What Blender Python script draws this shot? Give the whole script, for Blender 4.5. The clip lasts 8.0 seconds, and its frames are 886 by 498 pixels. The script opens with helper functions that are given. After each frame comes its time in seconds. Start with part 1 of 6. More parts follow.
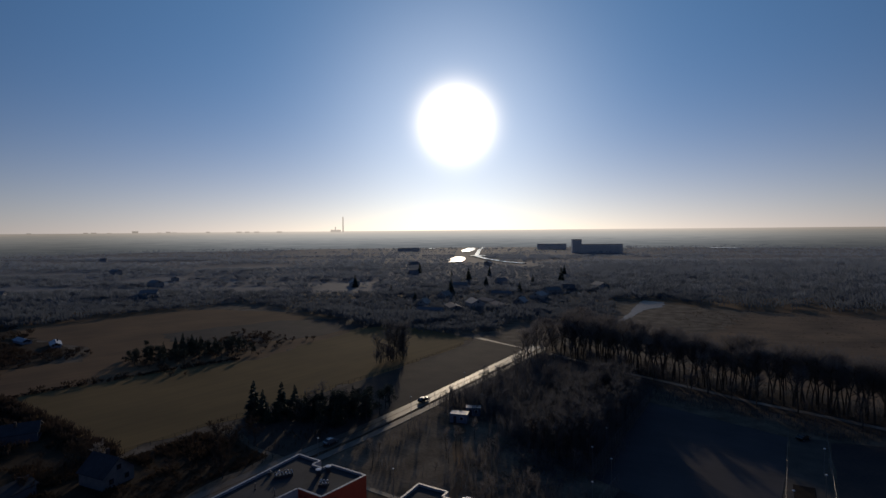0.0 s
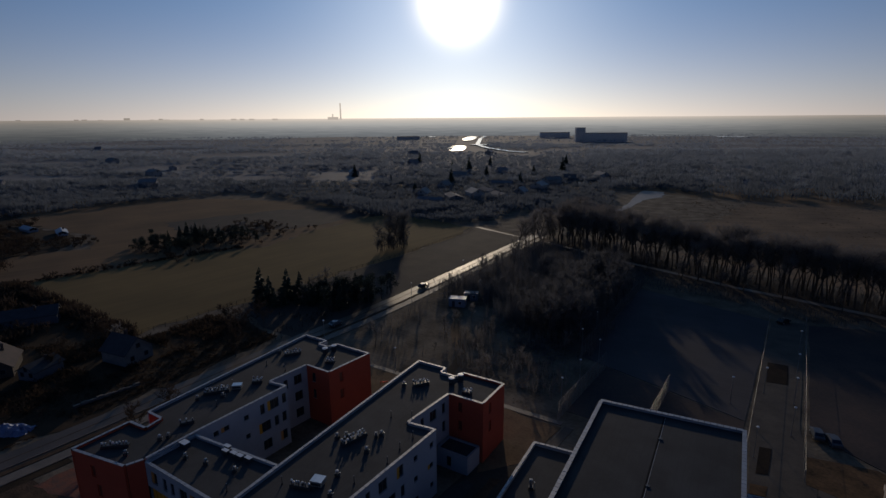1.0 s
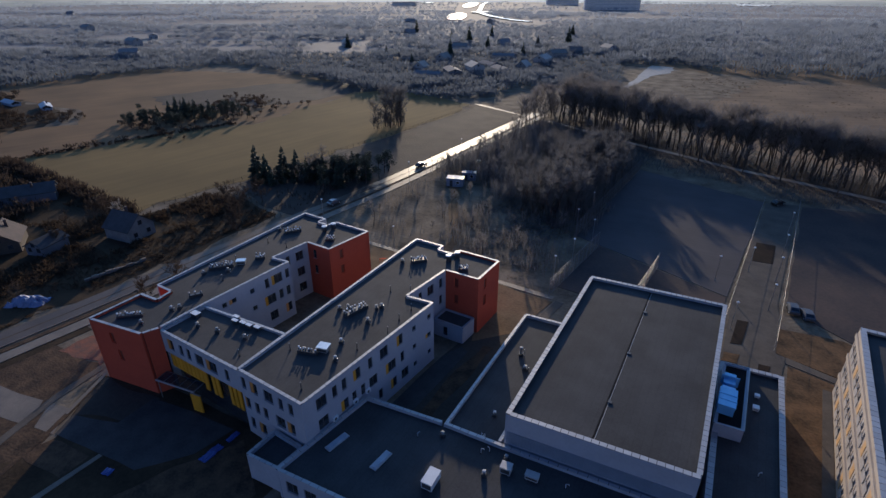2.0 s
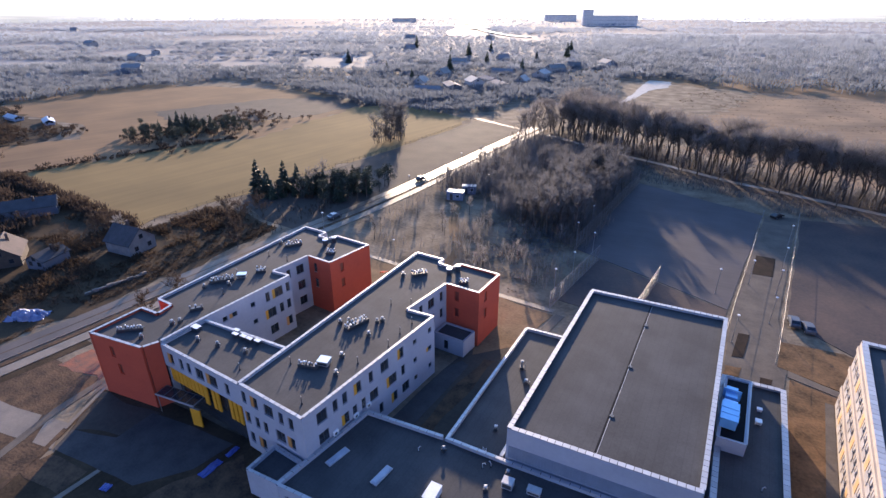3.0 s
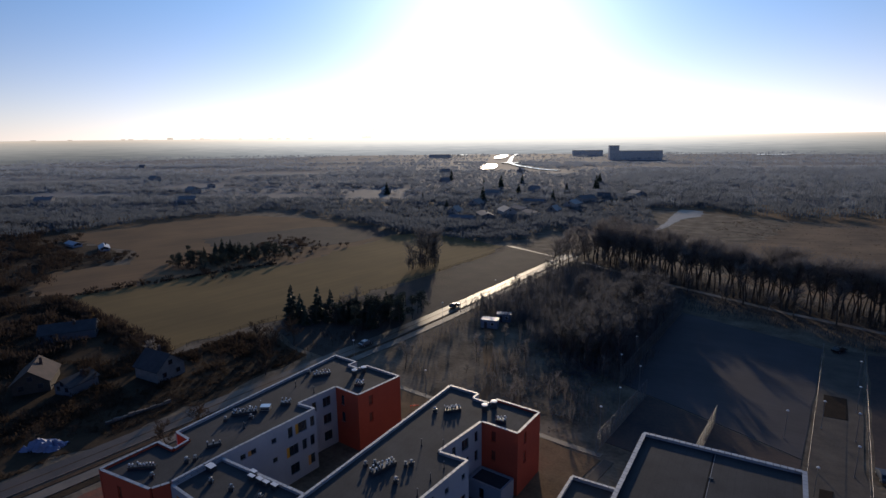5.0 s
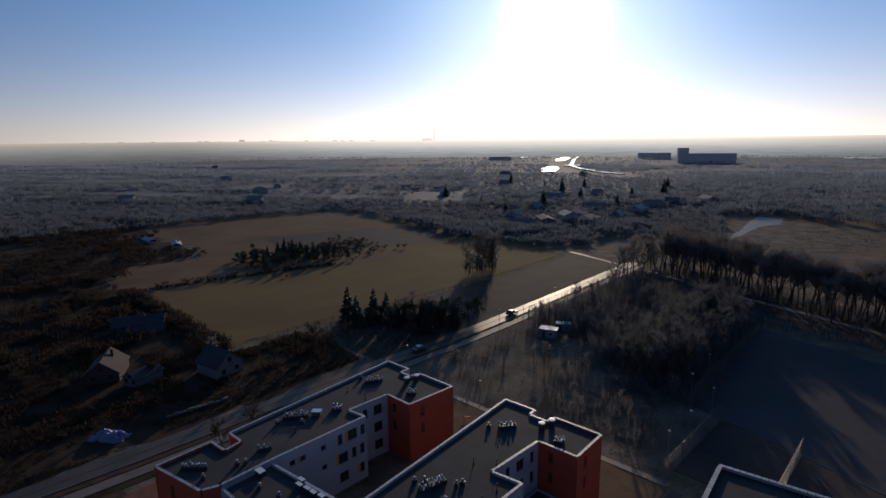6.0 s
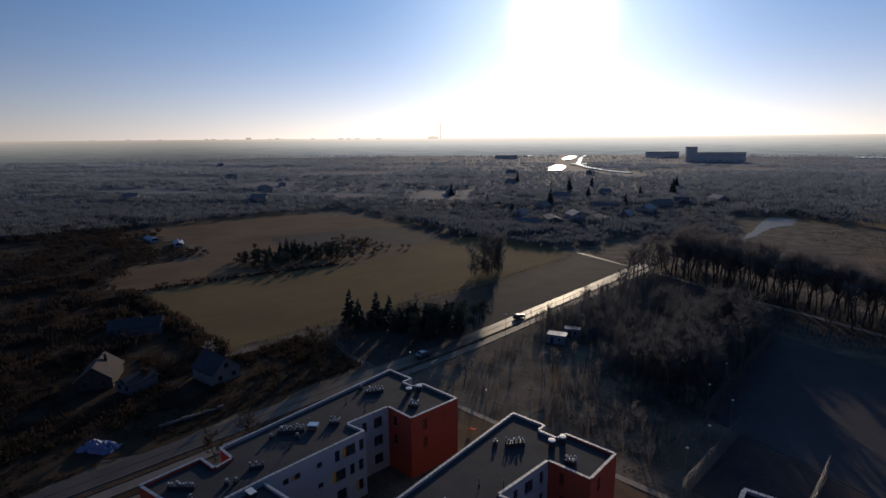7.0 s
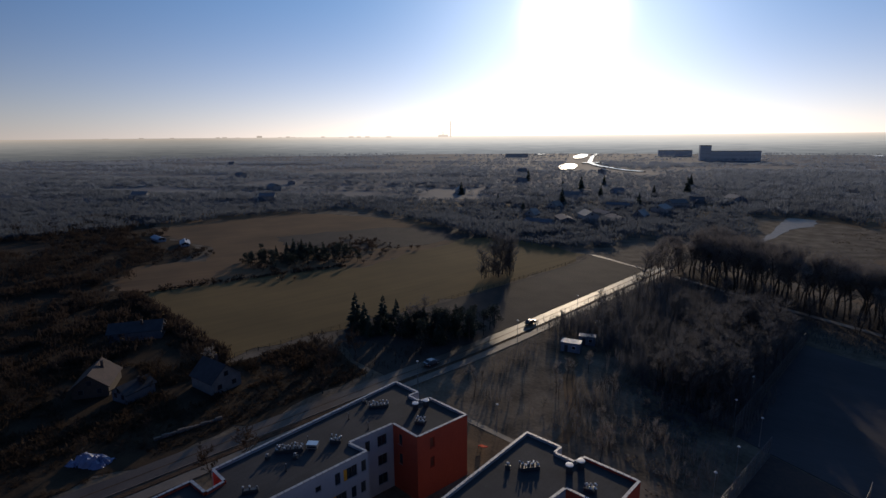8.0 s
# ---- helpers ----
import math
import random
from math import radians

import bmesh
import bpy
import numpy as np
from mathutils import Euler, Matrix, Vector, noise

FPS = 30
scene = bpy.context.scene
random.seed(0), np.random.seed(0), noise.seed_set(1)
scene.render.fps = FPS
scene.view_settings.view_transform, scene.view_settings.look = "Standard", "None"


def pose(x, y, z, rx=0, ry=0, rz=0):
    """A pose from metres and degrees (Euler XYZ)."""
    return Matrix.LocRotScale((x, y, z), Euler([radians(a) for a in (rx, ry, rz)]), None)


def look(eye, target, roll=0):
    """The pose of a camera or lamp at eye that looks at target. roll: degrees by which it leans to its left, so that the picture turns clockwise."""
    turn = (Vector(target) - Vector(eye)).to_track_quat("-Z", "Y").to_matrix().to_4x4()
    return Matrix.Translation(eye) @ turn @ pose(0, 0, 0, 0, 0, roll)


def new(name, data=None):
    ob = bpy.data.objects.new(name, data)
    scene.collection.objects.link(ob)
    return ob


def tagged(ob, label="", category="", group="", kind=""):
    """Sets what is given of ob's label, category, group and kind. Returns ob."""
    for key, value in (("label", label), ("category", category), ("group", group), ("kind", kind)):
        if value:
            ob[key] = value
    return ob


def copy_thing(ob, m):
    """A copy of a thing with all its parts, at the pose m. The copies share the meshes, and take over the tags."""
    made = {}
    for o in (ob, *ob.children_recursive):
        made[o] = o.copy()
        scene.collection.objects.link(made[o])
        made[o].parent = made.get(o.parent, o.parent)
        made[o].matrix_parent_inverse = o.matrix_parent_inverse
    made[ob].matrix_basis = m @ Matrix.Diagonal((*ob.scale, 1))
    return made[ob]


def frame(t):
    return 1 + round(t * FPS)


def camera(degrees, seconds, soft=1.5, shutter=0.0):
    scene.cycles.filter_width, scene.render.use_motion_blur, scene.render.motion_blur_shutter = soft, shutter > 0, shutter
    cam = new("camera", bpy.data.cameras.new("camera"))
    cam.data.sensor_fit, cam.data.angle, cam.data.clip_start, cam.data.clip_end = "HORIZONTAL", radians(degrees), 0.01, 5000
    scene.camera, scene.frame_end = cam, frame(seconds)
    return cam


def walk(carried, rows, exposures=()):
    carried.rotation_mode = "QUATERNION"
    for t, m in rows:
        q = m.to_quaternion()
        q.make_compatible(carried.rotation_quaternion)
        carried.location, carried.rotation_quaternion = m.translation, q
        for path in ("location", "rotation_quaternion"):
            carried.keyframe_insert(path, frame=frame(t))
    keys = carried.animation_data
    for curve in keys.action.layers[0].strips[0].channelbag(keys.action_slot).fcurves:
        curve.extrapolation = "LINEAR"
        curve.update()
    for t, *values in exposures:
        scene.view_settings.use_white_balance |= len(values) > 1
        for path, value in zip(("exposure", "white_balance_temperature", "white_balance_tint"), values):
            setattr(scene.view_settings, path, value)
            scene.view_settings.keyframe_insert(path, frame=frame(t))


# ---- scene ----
cam = camera(80.2, 8.0, soft=1.45)
PATH = [
    (0, (0.393, -3.94, 58.27), (0.396, -1.941, 58.199), -0.5),
    (0.5, (0.551, -4.05, 58.267), (0.55, -2.059, 58.083), -0.4),
    (1, (0.743, -4.217, 58.27), (0.741, -2.276, 57.786), -0.4),
    (1.5, (0.8, -4.319, 58.285), (0.801, -2.481, 57.497), -0.1),
    (1.7, (0.788, -4.368, 58.29), (0.792, -2.565, 57.425), 0.0),
    (2.2, (0.735, -4.49, 58.335), (0.74, -2.71, 57.422), 0.05),
    (2.8, (0.662, -4.613, 58.388), (0.668, -2.818, 57.505), 0.1),
    (3, (0.616, -4.628, 58.388), (0.622, -2.824, 57.524), 0.0),
    (3.5, (0.471, -4.511, 58.364), (0.478, -2.64, 57.658), -0.0),
    (4, (0.328, -4.009, 58.34), (0.337, -2.08, 57.811), -0.0),
    (4.2, (0.282, -3.606, 58.324), (0.293, -1.659, 57.865), -0.3),
    (5.3, (0.081, -0.286, 58.098), (-0.119, 1.662, 57.688), -0.5),
    (5.5, (0.021, 0.469, 58.087), (-0.244, 2.41, 57.68), -0.5),
    (6, (-0.161, 2.717, 58.076), (-0.496, 4.646, 57.668), -0.6),
    (6.5, (-0.469, 5.251, 58.065), (-0.821, 7.177, 57.657), -0.6),
    (7, (-0.861, 8.031, 58.075), (-1.217, 9.955, 57.661), -0.5),
    (7.5, (-1.361, 11.034, 58.101), (-1.737, 12.954, 57.685), -0.6),
    (8, (-1.922, 14.228, 58.141), (-2.314, 16.144, 57.721), -0.5),
]
SITE = pose(-16.69, 44.843, 0, 0, 0, -33.5)      # plan axes of the flight -> axes of the school
BACK = SITE.inverted()
EXPO = [(0.0, -1.85, 7000, 10), (0.6, -1.92, 7000, 10), (1.0, -1.9, 7000, 10), (1.5, -1.05, 7000, 10), (1.7, -0.6, 6500, 10), (2.2, 0.5, 7000, 12), (2.8, 1.60, 7350, 19), (3.1, 1.54, 7350, 19), (3.5, 1.42, 7300, 19), (3.8, 1.17, 7250, 18), (4.2, 0.67, 7150, 17), (4.7, -0.1, 7200, 12), (5.3, -0.98, 7100, 11), (8.0, -1.2, 7100, 11)]
walk(cam, [(t, BACK @ look(eye, target, roll)) for t, eye, target, roll in PATH], EXPO)


def plan(x, y):
    """From the flight's plan axes (x right, y ahead) to the school's axes."""
    v = BACK @ Vector((x, y, 0))
    return v.x, v.y


# ---- light ----
SUN = Vector((-0.5172, 0.8328, 0.1985)).normalized()
world = bpy.data.worlds.new("sky")
scene.world = world
world.use_nodes = True
wn, wl = world.node_tree.nodes, world.node_tree.links
wn.clear()
sky = wn.new("ShaderNodeTexSky")
sky.sky_type = "NISHITA"
sky.sun_disc = False
sky.sun_elevation = math.asin(SUN.z)
sky.sun_rotation = math.atan2(SUN.x, SUN.y)
sky.altitude, sky.air_density, sky.dust_density, sky.ozone_density = 100, 1.0, 0.45, 3.0
bg_sky = wn.new("ShaderNodeBackground")
bg_sky.inputs["Strength"].default_value = 0.080
cool = wn.new("ShaderNodeMix")
cool.data_type, cool.blend_type = "RGBA", "MULTIPLY"
cool.inputs["Factor"].default_value = 1.0
cool.inputs["B"].default_value = (0.52, 0.87, 1.54, 1)
wl.new(sky.outputs["Color"], cool.inputs["A"])
wl.new(cool.outputs["Result"], bg_sky.inputs["Color"])
# the glare of the hazy air round the sun
coord = wn.new("ShaderNodeTexCoord")
dot = wn.new("ShaderNodeVectorMath")
dot.operation = "DOT_PRODUCT"
dot.inputs[1].default_value = SUN
wl.new(coord.outputs["Generated"], dot.inputs[0])
clampd = wn.new("ShaderNodeMath")
clampd.operation = "MAXIMUM"
clampd.inputs[1].default_value = 0.0
wl.new(dot.outputs["Value"], clampd.inputs[0])
total = None
for amount, sharp, tint in ((16.0, 900.0, (1.0, 0.86, 0.66)), (0.95, 46.0, (1.0, 0.95, 0.91)), (0.62, 2.2, (0.34, 0.82, 1.52))):
    power = wn.new("ShaderNodeMath")
    power.operation = "POWER"
    power.inputs[1].default_value = sharp
    wl.new(clampd.outputs[0], power.inputs[0])
    times = wn.new("ShaderNodeMath")
    times.operation = "MULTIPLY"
    times.inputs[1].default_value = amount
    wl.new(power.outputs[0], times.inputs[0])
    bg = wn.new("ShaderNodeBackground")
    bg.inputs["Color"].default_value = (*tint, 1)
    wl.new(times.outputs[0], bg.inputs["Strength"])
    add = wn.new("ShaderNodeAddShader")
    wl.new((total or bg_sky).outputs[0], add.inputs[0])
    wl.new(bg.outputs[0], add.inputs[1])
    total = add
# pale haze low over the horizon
parts = wn.new("ShaderNodeSeparateXYZ")
wl.new(coord.outputs["Generated"], parts.inputs[0])
height = wn.new("ShaderNodeMath")
height.operation = "ABSOLUTE"
wl.new(parts.outputs["Z"], height.inputs[0])
low = wn.new("ShaderNodeMath")
low.operation = "SUBTRACT"
low.inputs[0].default_value = 1.0
wl.new(height.outputs[0], low.inputs[1])
power = wn.new("ShaderNodeMath")
power.operation = "POWER"
power.inputs[1].default_value = 11.0
wl.new(low.outputs[0], power.inputs[0])
times = wn.new("ShaderNodeMath")
times.operation = "MULTIPLY"
toward = wn.new("ShaderNodeMath")
toward.operation = "POWER"
toward.inputs[1].default_value = 4.5
wl.new(clampd.outputs[0], toward.inputs[0])
gain = wn.new("ShaderNodeMath")
gain.operation = "MULTIPLY_ADD"
gain.inputs[1].default_value, gain.inputs[2].default_value = 1.8, 0.56
wl.new(toward.outputs[0], gain.inputs[0])
wl.new(gain.outputs[0], times.inputs[1])
wl.new(power.outputs[0], times.inputs[0])
bg = wn.new("ShaderNodeBackground")
bg.inputs["Color"].default_value = (1.20, 0.85, 0.64, 1)
wl.new(times.outputs[0], bg.inputs["Strength"])
add = wn.new("ShaderNodeAddShader")
wl.new(total.outputs[0], add.inputs[0])
wl.new(bg.outputs[0], add.inputs[1])
total = add
wout = wn.new("ShaderNodeOutputWorld")
wl.new(total.outputs[0], wout.inputs["Surface"])

sun_data = bpy.data.lights.new("sun", "SUN")
sun_data.energy, sun_data.angle, sun_data.color = 3.9, radians(0.5), (1.0, 0.84, 0.65)
sun_lamp = new("sun", sun_data)
sun_lamp.matrix_world = look(SUN * 300, (0, 0, 0))


# ---- materials ----
def material(name, a, b=None, size=1.0, fine=None, rough=0.8, metal=0.0, bump=0.0, spec=0.5, sheen=0.0, trans=0.0, vary=0.0, coords="Object", streak=None):
    """Two colours mixed by noise at two scales, with relief; size in metres."""
    m = bpy.data.materials.new(name)
    m.use_nodes = True
    n, l = m.node_tree.nodes, m.node_tree.links
    bsdf = n["Principled BSDF"]
    b = b or tuple(0.75 * c for c in a)
    if coords == "Object":
        place = n.new("ShaderNodeTexCoord").outputs["Object"]
    else:
        place = n.new("ShaderNodeNewGeometry").outputs["Position"]
    broad, grain = n.new("ShaderNodeTexNoise"), n.new("ShaderNodeTexNoise")
    broad.inputs["Scale"].default_value, broad.inputs["Detail"].default_value = 1.0 / size, 5
    grain.inputs["Scale"].default_value, grain.inputs["Detail"].default_value = 1.0 / (fine or size * 0.12), 3
    l.new(place, broad.inputs["Vector"])
    if streak is not None:                                  # tilled or raked lines at this bearing
        lines = n.new("ShaderNodeMapping")
        lines.vector_type = "TEXTURE"
        lines.inputs["Rotation"].default_value = (0, 0, radians(streak))
        lines.inputs["Scale"].default_value = (14, 1, 1)
        l.new(place, lines.inputs["Vector"])
        place = lines.outputs[0]
    l.new(place, grain.inputs["Vector"])
    both = n.new("ShaderNodeMath")
    both.operation = "MULTIPLY_ADD"
    both.inputs[1].default_value = 0.45
    l.new(grain.outputs[0], both.inputs[0]), l.new(broad.outputs[0], both.inputs[2])
    ramp = n.new("ShaderNodeMapRange")
    ramp.inputs["From Min"].default_value, ramp.inputs["From Max"].default_value = 0.5, 0.95
    l.new(both.outputs[0], ramp.inputs["Value"])
    mix = n.new("ShaderNodeMix")
    mix.data_type = "RGBA"
    mix.inputs["A"].default_value, mix.inputs["B"].default_value = (*a, 1), (*b, 1)
    l.new(ramp.outputs[0], mix.inputs["Factor"])
    col = mix.outputs["Result"]
    if vary:
        info, hsv = n.new("ShaderNodeObjectInfo"), n.new("ShaderNodeHueSaturation")
        rng = n.new("ShaderNodeMapRange")
        rng.inputs["To Min"].default_value, rng.inputs["To Max"].default_value = 1 - vary, 1 + vary
        l.new(info.outputs["Random"], rng.inputs["Value"]), l.new(rng.outputs[0], hsv.inputs["Value"])
        l.new(col, hsv.inputs["Color"])
        col = hsv.outputs["Color"]
    l.new(col, bsdf.inputs["Base Color"])
    bsdf.inputs["Roughness"].default_value, bsdf.inputs["Metallic"].default_value = rough, metal
    bsdf.inputs["Specular IOR Level"].default_value = spec
    bsdf.inputs["Sheen Weight"].default_value = sheen
    bsdf.inputs["Sheen Roughness"].default_value = 0.4
    if bump:
        bp = n.new("ShaderNodeBump")
        bp.inputs["Strength"].default_value, bp.inputs["Distance"].default_value = 0.6, bump
        l.new(grain.outputs[0], bp.inputs["Height"]), l.new(bp.outputs[0], bsdf.inputs["Normal"])
    if trans:
        tl, ms = n.new("ShaderNodeBsdfTranslucent"), n.new("ShaderNodeMixShader")
        l.new(col, tl.inputs["Color"])
        ms.inputs[0].default_value = trans
        l.new(bsdf.outputs[0], ms.inputs[1]), l.new(tl.outputs[0], ms.inputs[2])
        l.new(ms.outputs[0], n["Material Output"].inputs["Surface"])
    return m


